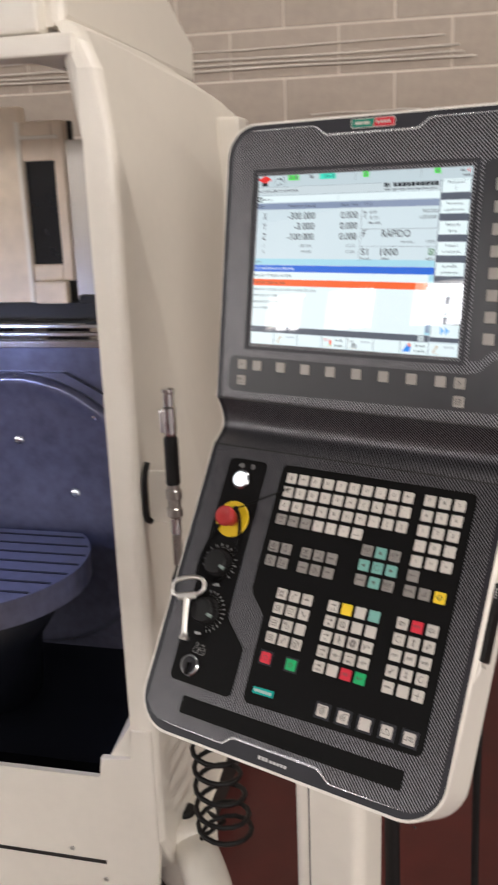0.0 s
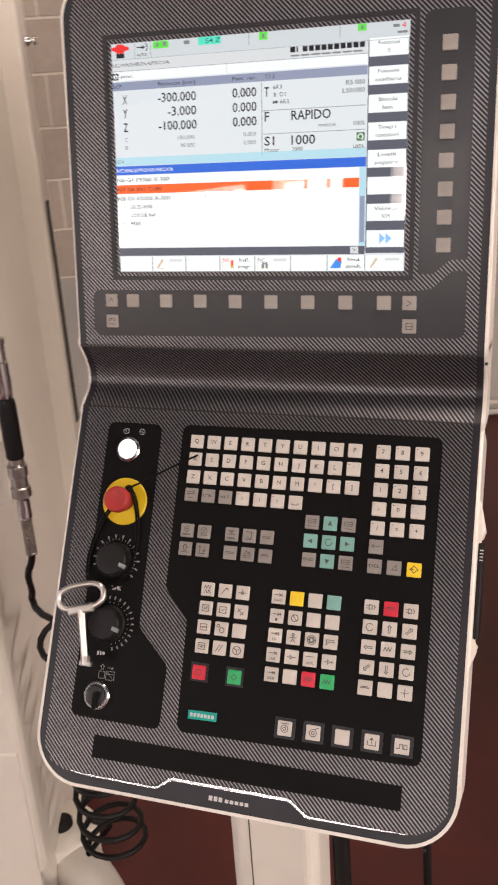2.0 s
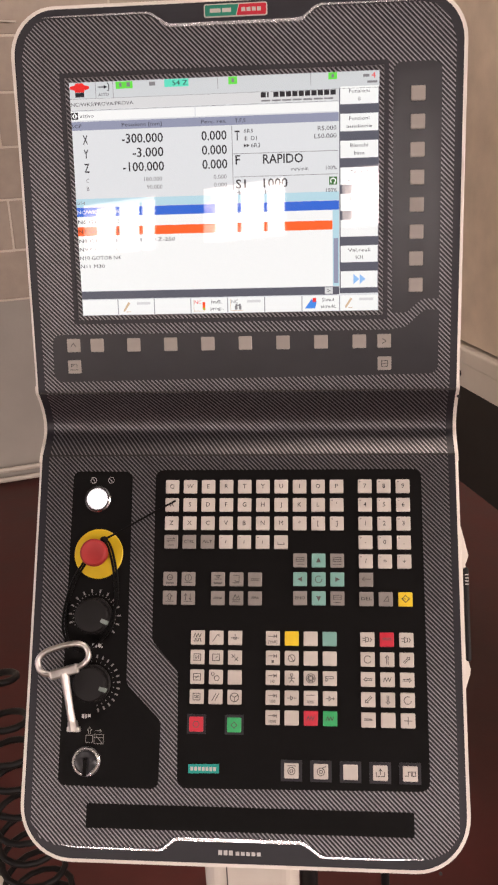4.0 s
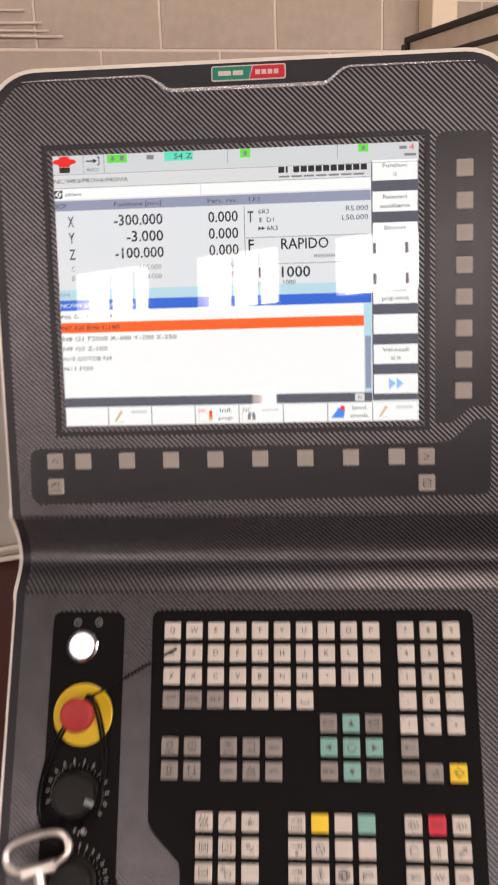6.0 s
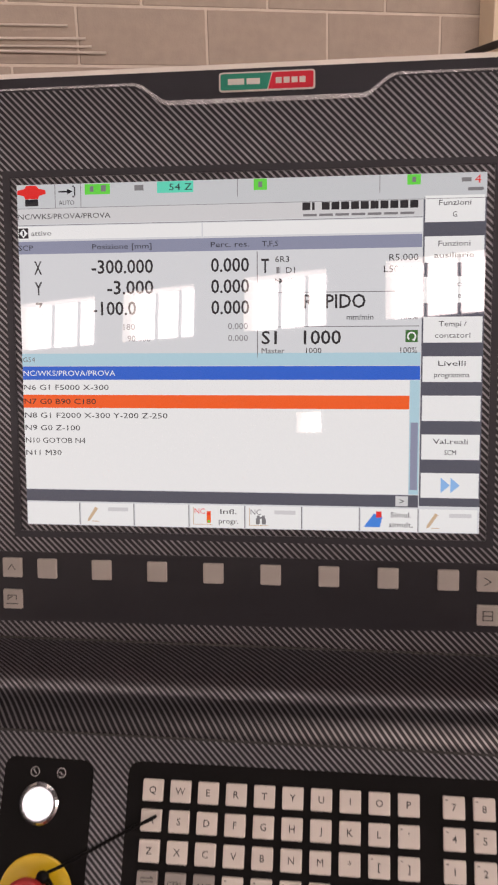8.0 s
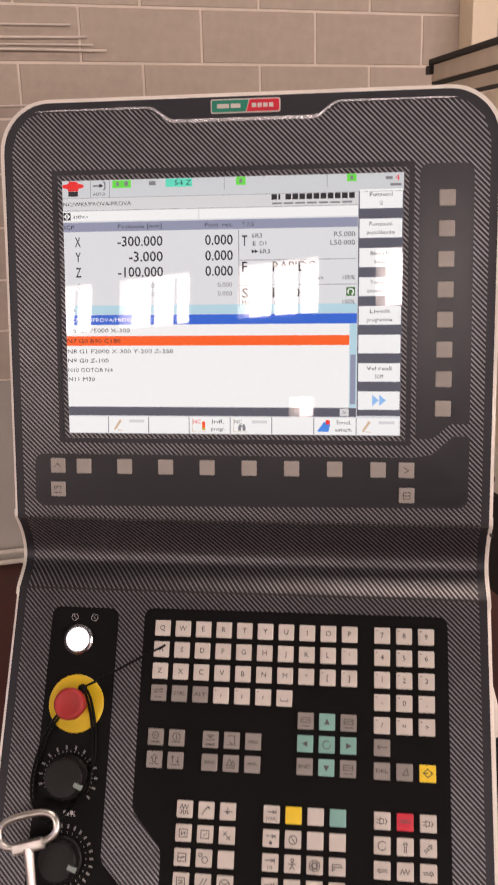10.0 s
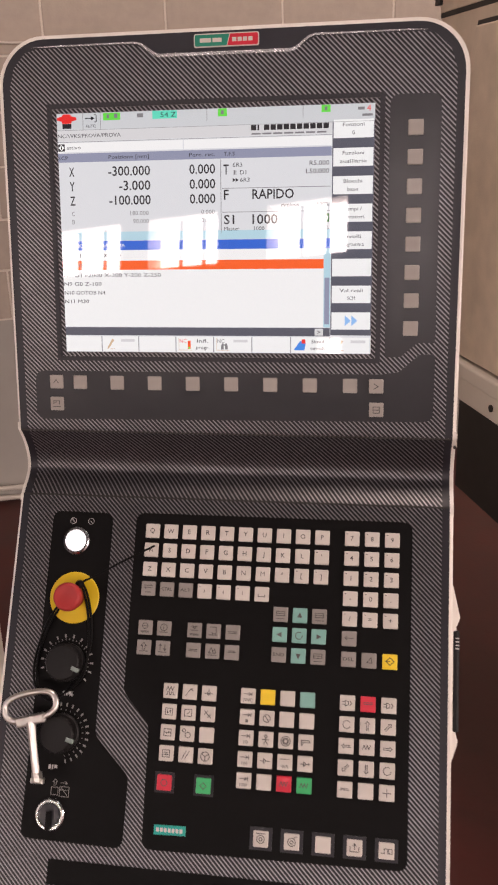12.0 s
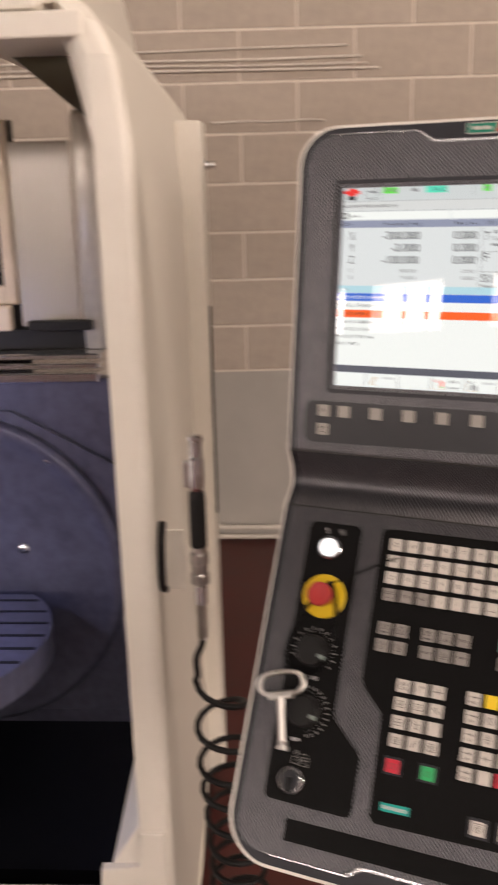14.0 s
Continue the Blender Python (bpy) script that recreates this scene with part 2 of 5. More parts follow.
def smooth_path(points, steps=8):
    """A soft curve through the points."""
    p = [Vector(q) for q in points]
    p = [2 * p[0] - p[1]] + p + [2 * p[-1] - p[-2]]
    out = []
    for a, b, c, d in zip(p, p[1:], p[2:], p[3:]):
        for i in range(steps):
            t = i / steps
            out.append(0.5 * ((2 * b) + (c - a) * t + (2 * a - 5 * b + 4 * c - d) * t * t + (3 * b - a - 3 * c + d) * t ** 3))
    return out + [p[-2]]


def letters(text, x, y, h, mat, parent, z, width=None, align="l", name="lettering", bold=0.0):
    """Writing with the capitals' height h, its middle line at y, from, to or about x."""
    cu = bpy.data.curves.new("letters", "FONT")
    cu.body, cu.size, cu.resolution_u, cu.offset = text, 1.0, 2, bold
    tmp = bpy.data.objects.new("letters", cu)
    scene.collection.objects.link(tmp)
    bpy.context.view_layer.update()
    me = bpy.data.meshes.new_from_object(tmp.evaluated_get(bpy.context.evaluated_depsgraph_get()))
    bpy.data.objects.remove(tmp)
    bpy.data.curves.remove(cu)
    co = np.empty(len(me.vertices) * 3)
    me.vertices.foreach_get("co", co)
    co = co.reshape(-1, 3)
    x0, x1 = co[:, 0].min(), co[:, 0].max()
    sy = h / 0.7
    sx = width / (x1 - x0) if width else sy
    co[:, 0] = (co[:, 0] - (x0 if align == "l" else x1 if align == "r" else (x0 + x1) / 2)) * sx
    co[:, 1] = (co[:, 1] - 0.35) * sy
    co[:, 2] = 0
    me.vertices.foreach_set("co", co.ravel())
    me.materials.clear()
    me.materials.append(mat)
    ob = new(name, me)
    ob.parent = parent
    ob.matrix_basis = Matrix.Translation((x, y, z))
    return ob


def bars(rects, mat, parent, z, name="print", thick=0.00015):
    """Flat marks (x0, x1, y0, y1) joined into one print."""
    bm = bmesh.new()
    for x0, x1, y0, y1 in rects:
        box(bm, x0, x1, y0, y1, z, z + thick)
    return part(name, bm, mat, parent)

# ---- the hall ----


def hall_part(name, bm, mat, label, parent=None, category=""):
    ob = part(name, bm, mat, parent, label, None if parent else HALL)
    return tagged(ob, kind="structure", category=category)


bm = bmesh.new()
box(bm, -13, 7, -10.3, 0.3, -0.2, 0)
floor = hall_part("floor", bm, FLOOR_RED, "dark red painted concrete workshop floor", category="floor")
bm = bmesh.new()
box(bm, -13, 7, 0.0012, 0.3, 0, 4.6)
wall_far = hall_part("wall_north", bm, MORTAR, "bare concrete block wall with pale mortar joints", category="wall")
bm = bmesh.new()
box(bm, -13, 7, -0.004, 0.012, 0, 0.796)
hall_part("plinth", bm, PLASTER, "smooth grey rendered base of the block wall", wall_far)
# Side walls out of view, their openings only made to hold the fill lamps.
bm = bmesh.new()
for y0, y1, z0, z1 in ((-10.3, -9.2, 0, 4.6), (-5.6, 0.3, 0, 4.6), (-9.2, -5.6, 0, 1.9), (-9.2, -5.6, 3.5, 4.6)):
    box(bm, -13.3, -13, y0, y1, z0, z1)
hall_part("wall_west", bm, PLASTER, "unseen plain grey plastered hall wall with an opening for a fill lamp", category="wall")
bm = bmesh.new()
for y0, y1, z0, z1 in ((-10.3, -9.8, 0, 4.6), (-6.2, 0.3, 0, 4.6), (-9.8, -6.2, 0, 1.9), (-9.8, -6.2, 3.5, 4.6)):
    box(bm, 7, 7.3, y0, y1, z0, z1)
hall_part("wall_east", bm, PLASTER, "unseen plain grey plastered hall wall with an opening for a fill lamp", category="wall")
# Ceiling out of view, made dark so the keyboard slope reflects little.
bm = bmesh.new()
for x0, x1, y0, y1 in ((-13, 7, -10.3, -3.7), (-13, 7, -2.4, 0.3), (-13, -1.35, -3.7, -2.4), (0.15, 7, -3.7, -2.4)):
    box(bm, x0, x1, y0, y1, 4.6, 4.8)
hall_part("ceiling", bm, DARK_ROOF, "unseen dark hall ceiling with one opening for the overhead lamp", category="ceiling")

# The wall behind the operator, with its strip of high windows.
WIN_Z0, WIN_Z1 = 2.88, 3.42
WINDOWS = ((-11.6, -10.7), (-10.15, -9.2), (-8.45, -7.28), (-6.88, -5.96), (-5.36, -4.46), (-3.86, -2.92), (-2.3, -1.3))
# White is unseen, chosen so the console's upper face reflects more light.
bm = bmesh.new()
box(bm, -13, 7, -10.3, -10.0, 0, 1.86)
box(bm, -13, -4.76, -10.3, -10.0, 1.86, 2.06)
box(bm, -4.50, 7, -10.3, -10.0, 1.86, 2.06)
box(bm, -13, 7, -10.3, -10.0, 2.06, WIN_Z0)
box(bm, -13, 7, -10.3, -10.0, WIN_Z1, 4.6)
stops = [-13] + [v for p in WINDOWS for v in p] + [7]
for a, b in zip(stops[0::2], stops[1::2]):
    box(bm, a, b, -10.3, -10.0, WIN_Z0, WIN_Z1)
wall_back = hall_part("wall_south", bm, WHITE_WALL, "plain wall made white to brighten reflections, with a strip of high windows", category="wall")
SKY_GLOW = glow("window_sky", (1.0, 0.91, 0.84), 25.0, 0.5)
for k, (a, b) in enumerate(WINDOWS + ((-4.76, -4.50),)):
    z0, z1 = (WIN_Z0, WIN_Z1) if k < len(WINDOWS) else (1.86, 2.06)
    win = hall_part("window_%d" % (k + 1), box(bmesh.new(), a, b, -10.29, -10.25, z0, z0 + 0.03), CREAM, "bright window high in the hall wall", category="window")
    n_panes = 3 if k < len(WINDOWS) else 1
    step = (b - a) / n_panes
    for i in range(n_panes):
        part("pane", box(bmesh.new(), a + i * step + 0.013, a + (i + 1) * step - 0.013, -10.24, -10.22, z0 + 0.03, z1), SKY_GLOW, win)
    for i in range(n_panes - 1):
        part("mullion", box(bmesh.new(), a + (i + 1) * step - 0.013, a + (i + 1) * step + 0.013, -10.26, -10.18, z0 + 0.03, z1), OLD_BLACK, win)

# ---- pale cables and the post on the far wall ----


def wall_cable(z, x0, x1, sag, r):
    bm = bmesh.new()
    pts = [(x0 + (x1 - x0) * i / 6, -0.02 - r, z + sag * math.sin(i * 1.9 + z * 40)) for i in range(7)]
    tube(bm, smooth_path(pts, 4), r, 6)
    ob = part("wall_cable", bm, CABLE_WHITE, m=HALL, smooth=True)
    return tagged(ob, "thin pale cable running along the block wall", "cable", "cables along the block wall")


wall_cable(2.125, -3.6, -1.06, 0.004, 0.004)
wall_cable(2.085, -3.6, -1.0, 0.003, 0.005)
wall_cable(2.062, -3.6, -0.98, 0.004, 0.004)
wall_cable(2.043, -3.6, -0.93, 0.003, 0.005)
wall_cable(1.845, -1.62, -1.15, 0.002, 0.004)
for z in (0.03, 0.075):
    bm = bmesh.new()
    tube(bm, smooth_path([(-3 + i * 0.5, -0.03 - 0.03 * (i % 2), z + 0.01 * math.sin(i)) for i in range(9)], 4), 0.012, 6)
    tagged(part("floor_cable", bm, CABLE_WHITE, m=HALL, smooth=True), "pale cable lying along the foot of the wall", "cable", "cables at the foot of the wall")
bm = bmesh.new()
box(bm, 0.555, 0.672, -0.12, -0.006, 0, 4.58, 0.004)
tagged(part("post", bm, POST_PAINT, m=HALL), "pale yellow painted steel post against the wall", "post")

# A light sheet leaning against the wall.
board = thing("wall_board", HALL, "light grey board with a white top rail leaning on the wall", "board")
bm = bmesh.new()
box(bm, -0.62, -0.05, -0.06, -0.012, 0.002, 1.50, 0.003)
part("sheet", bm, PLASTER, board)
bm = bmesh.new()
box(bm, -0.62, -0.05, -0.075, -0.010, 1.505, 1.61, 0.004)
part("top_rail", bm, CREAM, board)

# ---- the milling machine ----
MACH = pose(-0.48, 0.06, 0, 0, 0, 20)
mill = thing("milling_machine", MACH, "cream powder-coated milling machine with its work space open", "machine tool")


def yz_slab(bm, outline, x0, x1, bevel=0.0, seg=3):
    """A plate with an outline in y and z, thick in x, its +x rim rounded."""
    return slab(bm, outline, x0, x1, bevel, seg, Matrix(((0, 0, 1, 0), (1, 0, 0, 0), (0, 1, 0, 0), (0, 0, 0, 1))))


bm = bmesh.new()
side = [(0, 0.28), (0, 1.72), (0.012, 1.765), (0.035, 1.795), (0.06, 1.803), (0.35, 1.785), (0.62, 1.765), (0.755, 1.752), (0.85, 1.738), (0.95, 1.728), (0.95, 0.12), (0.10, 0.12)]
yz_slab(bm, side, -0.030, 0.022, 0.018, 4)
bmesh.ops.subdivide_edges(bm, edges=[e for e in bm.edges if e.calc_length() > 0.5], cuts=12, use_grid_fill=True)
for v in bm.verts:
    if v.co.x > -0.02:  # the outer skin leans in at its top and towards its rear
        lean = 9 * max(0.0, v.co.z - 1.6) ** 3 + 0.022 * min(1.0, max(0.0, v.co.y - 0.35) / 0.4)
        v.co.x -= lean
    elif v.co.z > 1.74:
        v.co.x -= 9 * (v.co.z - 1.6) ** 3 - 0.02
part("side_panel", bm, CREAM, mill)
bm = bmesh.new()
yz_slab(bm, [(0.04, 1.79), (0.04, 2.12), (0.12, 2.15), (0.99, 1.90), (0.99, 1.80)], -0.30, -0.13, 0.02, 3)
bmesh.ops.subdivide_edges(bm, edges=[e for e in bm.edges if e.calc_length() > 0.5], cuts=6, use_grid_fill=True)
for v in bm.verts:
    if v.co.x > -0.2:  # wider towards the front
        v.co.x += 0.07 * (1 - min(1.0, v.co.y / 0.95))
part("upper_cover", bm, CREAM, mill)
bm = bmesh.new()
box(bm, -0.02, 0.036, 0.77, 0.86, 0.10, 1.70, 0.006)
part("rear_lip", bm, CREAM, mill)
bm = bmesh.new()
lathe(bm, [(0.010, 0), (0.010, 0.010), (0.005, 0.012), (0.005, 0.018), (0.009, 0.019), (0.009, 0.025)], 12, pose(0.034, 0.82, 1.610, 0, 90, 0))
part("hook", bm, CHROME, mill, "small steel hook", smooth=True)
bm = bmesh.new()
box(bm, 0.036, 0.039, 0.80, 0.83, 0.80, 1.30, 0.0008)
part("seal", bm, OLD_BLACK, mill)
bm = bmesh.new()
box(bm, -2.2, -0.036, 0.005, 0.07, 1.742, 1.775, 0.004)
part("front_beam", bm, CREAM, mill)
bm = bmesh.new()
box(bm, -2.2, -0.095, 0.012, 0.09, 1.778, 2.2, 0.006)
part("head_cover", bm, CREAM, mill)
bm = bmesh.new()
slab(bm, [(-0.32, 1.83), (-0.118, 1.83), (-0.118, 1.655), (-0.14, 1.68)], 0.0, 0.006, 0, 1, Matrix(((1, 0, 0, 0), (0, 0, 1, 0.5), (0, 1, 0, 0), (0, 0, 0, 1))))
part("gusset", bm, OLIVE_STEEL, mill, "dark triangular corner plate")
APRON = [(-2.2, 0.0), (0.0, 0.12), (0.012, 0.26), (0.012, 0.535), (-0.030, 0.535), (-0.030, 0.466), (-0.098, 0.462), (-0.101, 0.424), (-0.101, 0.416), (-2.2, 0.400)]
bm = bmesh.new()
slab(bm, APRON, -0.014, 0.003, 0.004, 2, Matrix(((1, 0, 0, 0), (0, 0, -1, 0), (0, 1, 0, 0), (0, 0, 0, 1))))
part("front_apron", bm, CREAM, mill)
bm = bmesh.new()
slab(bm, [(-0.031, 0.540), (-0.082, 0.462), (-0.031, 0.45)], 0.0, 0.5, 0.0, 1, Matrix(((1, 0, 0, 0), (0, 0, 1, 0.012), (0, 1, 0, 0), (0, 0, 0, 1))))
for v in bm.verts:
    if v.co.y > 0.3:
        v.co.z += 0.10
part("chute", bm, CREAM, mill, "sloping corner chute")
bm = bmesh.new()
box(bm, -2.2, -0.104, -0.0045, -0.002, 0.215, 0.223)
part("joint", bm, OLD_BLACK, mill)
for x, z in ((-0.177, 0.242), (-0.108, 0.177)):
    bm = bmesh.new()
    lathe(bm, [(0.005, 0), (0.005, 0.002), (0.003, 0.003)], 12, pose(x, -0.003, z, 90, 0, 0))
    part("screw", bm, WORN_STEEL, mill)
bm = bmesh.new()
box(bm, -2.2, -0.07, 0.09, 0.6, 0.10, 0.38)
part("sump", bm, SHADED_INSIDE, mill)
bm = bmesh.new()
box(bm, -0.04, 0.0, 0.10, 0.74, 0.0, 0.13)
box(bm, -2.2, -0.04, 0.10, 0.16, 0.0, 0.11)
part("plinth", bm, OLD_BLACK, mill)
bm = bmesh.new()
box(bm, -1.6, -0.05, 0.56, 0.60, 0.38, 1.185)
part("rear_wall", bm, TABLE_STEEL, mill)
for z0, z1, y0 in ((1.188, 1.208, 0.50), (1.214, 1.226, 0.51), (1.232, 1.243, 0.52)):
    bm = bmesh.new()
    box(bm, -1.6, -0.16, y0, 0.60, z0, z1, 0.003)
    part("guide_rail", bm, CHROME, mill, "polished steel guide rail")
bm = bmesh.new()
box(bm, -1.6, -0.16, 0.585, 0.60, 1.244, 1.285)
part("wiper", bm, RUBBER, mill)
bm = bmesh.new()
box(bm, -0.31, -0.18, 0.55, 0.58, 1.286, 1.305, 0.002)
part("clamp", bm, RUBBER, mill)
bm = bmesh.new()
box(bm, -0.335, -0.212, 0.60, 0.61, 1.29, 1.655)
part("sheet_panel", bm, STEEL_PANEL, mill, "brushed stainless steel panel")
bm = bmesh.new()
lathe(bm, [(0.03, 1.245), (0.03, 1.70), (0.026, 1.71)], 24, pose(-0.175, 0.60, 0))
part("column", bm, SATIN_ALU, mill, "satin round column", smooth=True)
bm = bmesh.new()
lathe(bm, [(0.36, 0), (0.36, 0.025), (0.345, 0.032), (0.33, 0.026), (0.30, 0.020), (0.0001, 0.018)], 72, pose(-0.50, 0.555, 0.76, 90, 0, 0))
part("face_plate", bm, TABLE_STEEL, mill, "round steel face plate", smooth=True)
for x, z in ((-0.496, 0.953), (-0.357, 0.820), (-0.64, 0.83), (-0.486, 1.108), (-0.285, 1.018)):
    bm = bmesh.new()
    lathe(bm, [(0.013, 0), (0.013, 0.005), (0.009, 0.009), (0.003, 0.010)], 16, pose(x, 0.537, z, 90, 0, 0))
    part("bolt", bm, CHROME, mill, smooth=True)
bm = bmesh.new()
slab(bm, [(-1.2, 0.42), (-0.12, 0.42), (-0.12, 0.985), (-0.266, 1.067), (-0.364, 1.121), (-1.2, 1.128)], -0.558, -0.545, 0.003, 2, Matrix(((1, 0, 0, 0), (0, 0, -1, 0), (0, 1, 0, 0), (0, 0, 0, 1))))
part("rear_cover", bm, TABLE_STEEL, mill, "inner cover plate with a cut corner, tinted with the lamp's blue")
bm = bmesh.new()
slab(bm, [(x, y) for x, y in disc(-0.53, 0.30, 0.28, 64) if y < 0.50], 0.67, 0.73, 0.005)
table_part = part("work_table", bm, TABLE_STEEL, mill, "round machined table with slots")
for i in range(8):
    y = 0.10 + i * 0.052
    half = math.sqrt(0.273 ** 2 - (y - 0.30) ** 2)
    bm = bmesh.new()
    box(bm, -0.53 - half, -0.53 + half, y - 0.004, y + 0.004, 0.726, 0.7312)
    part("slot", bm, SHADED_INSIDE, table_part)
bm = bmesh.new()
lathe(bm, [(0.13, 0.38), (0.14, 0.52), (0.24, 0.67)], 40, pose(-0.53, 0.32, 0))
part("table_base", bm, SHADED_INSIDE, mill, smooth=True)
# The sliding door at the far side of the work space.
bm = bmesh.new()
for x0, x1, z0, z1 in ((-0.62, -0.446, 1.20, 1.735), (-0.368, -0.342, 1.335, 1.70), (-0.446, -0.368, 1.612, 1.70), (-0.446, -0.368, 1.335, 1.375)):
    box(bm, x0, x1, 0.60, 0.635, z0, z1, 0.004)
door_part = part("door", bm, CREAM_OLD, mill, "white framed door with a dark window")
bm = bmesh.new()
box(bm, -0.447, -0.367, 0.612, 0.622, 1.374, 1.613)
part("pane", bm, TINTED, door_part)
bm = bmesh.new()
box(bm, -0.458, -0.446, 0.594, 0.601, 1.21, 1.70, 0.002)
box(bm, -0.446, -0.352, 0.594, 0.601, 1.66, 1.668, 0.002)
part("bead", bm, CREAM, door_part)
bm = bmesh.new()
box(bm, -0.436, -0.352, 0.575, 0.60, 1.283, 1.336, 0.005)
part("box", bm, CREAM_OLD, door_part)
bm = bmesh.new()
box(bm, -0.62, -0.515, 0.596, 0.601, 1.218, 1.236)
part("slot", bm, RUBBER, door_part)
# Added dark sheet that stands for the unlit space around the door.
bm = bmesh.new()
box(bm, -0.445, -0.336, 0.64, 0.65, 1.20, 1.70)
part("shade_sheet", bm, OLD_BLACK, mill)

# ---- the swing arm and the pole that carry the console ----
arm = thing("swing_arm", pose(-0.505, 0.195, 0), "cream cast arm that carries the console's pole", "support arm")
bm = bmesh.new()
arm_path = smooth_path([(0.0, 0.0, 0.20), (0.10, -0.07, 0.19), (0.22, -0.15, 0.12), (0.40, -0.21, 0.07), (0.495, -0.245, 0.06)], 6)
tube(bm, arm_path, 0.045, 16)
part("arm", bm, CREAM, arm, smooth=True)
bm = bmesh.new()
lathe(bm, [(0.062, 0.10), (0.066, 0.12), (0.066, 0.24), (0.060, 0.25)], 32)
part("hub", bm, CREAM, arm, smooth=True)
bm = bmesh.new()
lathe(bm, [(0.022, 0.248), (0.022, 0.258), (0.016, 0.260)], 24)
part("cap", bm, RUBBER, arm, "black plastic cap", smooth=True)
pole = thing("console_pole", pose(0.004, -0.06, 0), "cream sheet-steel pole under the console", "pole")
bm = bmesh.new()
slab(bm, rounded(-0.057, 0.057, -0.04, 0.04, 0.018), 0.012, 0.95, 0.0)
part("tube", bm, CREAM, pole)
bm = bmesh.new()
box(bm, -0.0285, -0.027, -0.0408, -0.0396, 0.03, 0.94)
part("seam", bm, INK_SOFT, pole)
bm = bmesh.new()
slab(bm, rounded(-0.09, 0.09, -0.07, 0.07, 0.02), 0.0, 0.014, 0.003)
part("foot", bm, CREAM, pole)
for dx, r, lab in ((0.072, 0.012, "thick black cable hanging behind the pole"), (0.175, 0.006, "thin black cable hanging below the console")):
    bm = bmesh.new()
    y0 = -0.02 if r > 0.01 else 0.05
    tube(bm, smooth_path([(dx, y0, 1.0), (dx, y0, 0.6), (dx + 0.012, y0, 0.3), (dx + 0.03, y0 + 0.05, r)], 6), r, 8)
    tagged(part("hanging_cable", bm, RUBBER, smooth=True), lab, "cable", "cables below the console")

# ---- the air gun and its coiled hose ----
GUN = MACH @ pose(0.088, 0.0, 0)
gun = thing("air_gun", GUN, "black and steel air blow gun in its holder", "air gun")


def gun_part(name, profile, mat, label="", seg=20):
    bm = bmesh.new()
    lathe(bm, profile, seg)
    return part(name, bm, mat, gun, label, smooth=False)


gun_part("nozzle", [(0.009, 1.125), (0.011, 1.13), (0.012, 1.15), (0.0115, 1.175), (0.010, 1.178), (0.010, 1.20), (0.0115, 1.202), (0.0115, 1.208), (0.007, 1.21)], CHROME, "chromed nozzle")
bm = bmesh.new()
box(bm, -0.017, -0.006, -0.006, 0.006, 1.13, 1.172, 0.003)
part("trigger", bm, CHROME, gun)
gun_part("grip", [(0.010, 1.036), (0.0125, 1.040), (0.0125, 1.115), (0.0115, 1.122), (0.009, 1.126)], RUBBER, "black grip")
gun_part("coupling", [(0.010, 0.977), (0.0140, 0.980), (0.0140, 0.994), (0.0115, 0.996), (0.0115, 1.010), (0.0140, 1.012), (0.0140, 1.027), (0.011, 1.030), (0.011, 1.038)], WORN_STEEL, "steel coupling")
gun_part("collar", [(0.008, 0.945), (0.0095, 0.947), (0.0095, 0.975), (0.0115, 0.978)], CHROME)
bm = bmesh.new()
tube(bm, [(0.0070 * math.cos(a * 0.7), 0.0070 * math.sin(a * 0.7), 0.886 + a * 0.0004) for a in range(155)], 0.0016, 5)
part("spring", bm, WORN_STEEL, gun, "bend-guard spring")
holder = thing("gun_holder", MACH, "cream plate with a black strap holding the air gun", "holder")
bm = bmesh.new()
box(bm, 0.022, 0.060, 0.050, 0.056, 0.945, 1.045, 0.002)
part("plate", bm, CREAM, holder)
bm = bmesh.new()
tube(bm, smooth_path([(0.030, 0.03, 1.065), (0.022 + 0.008, 0.012, 1.04), (0.028, 0.015, 1.0), (0.028, 0.018, 0.965), (0.03, 0.03, 0.955)], 5), 0.006, 8)
part("strap", bm, RUBBER, holder, smooth=True)
hose = thing("coiled_hose", GUN, "black coiled air hose hanging below the gun", "hose")
bm = bmesh.new()
start = [(0, 0, 0.950), (0, 0, 0.885), (-0.012, 0.006, 0.850), (-0.012, 0.012, 0.818)]
coil = []
TURNS = 10
for i in range(TURNS * 16 + 1):
    t = i / (TURNS * 16)
    a = 2 * math.pi * i / 16 + 3.4
    rr = 0.038 + 0.013 * t + 0.003 * math.sin(9 * t)
    coil.append((0.020 + 0.03 * t + rr * math.cos(a), 0.03 + 0.02 * t + rr * math.sin(a), 0.80 - 0.53 * t ** 0.78 + 0.004 * math.sin(a * 0.31)))
end = [(0.03, 0.10, 0.27), (-0.03, 0.16, 0.24)]
tube(bm, [Vector(c) for c in coil] + [Vector(e) for e in end], 0.0052, 8)
part("coil", bm, RUBBER, hose, smooth=True)
bm = bmesh.new()
tube(bm, smooth_path(start + [coil[0]], 6), 0.0052, 8)
part("lead", bm, RUBBER, hose, smooth=True)
bm = bmesh.new()
tube(bm, [end[-1], (-0.045, 0.175, 0.235)], 0.008, 10)
part("fitting", bm, WORN_STEEL, hose, "steel hose fitting")

# ---- the old machine beside the console ----
OLD = pose(0.253, 1.106, 0, 0, 0, 20)
old = thing("old_machine", OLD, "old beige machine housing with a black edged top", "machine tool")
bm = bmesh.new()
yz_slab(bm, [(0, 1.07), (0, 1.712), (-0.75, 1.712), (-0.75, 1.07)], 0.0, 0.9, 0.0)
part("housing", bm, CREAM_OLD, old)
bm = bmesh.new()
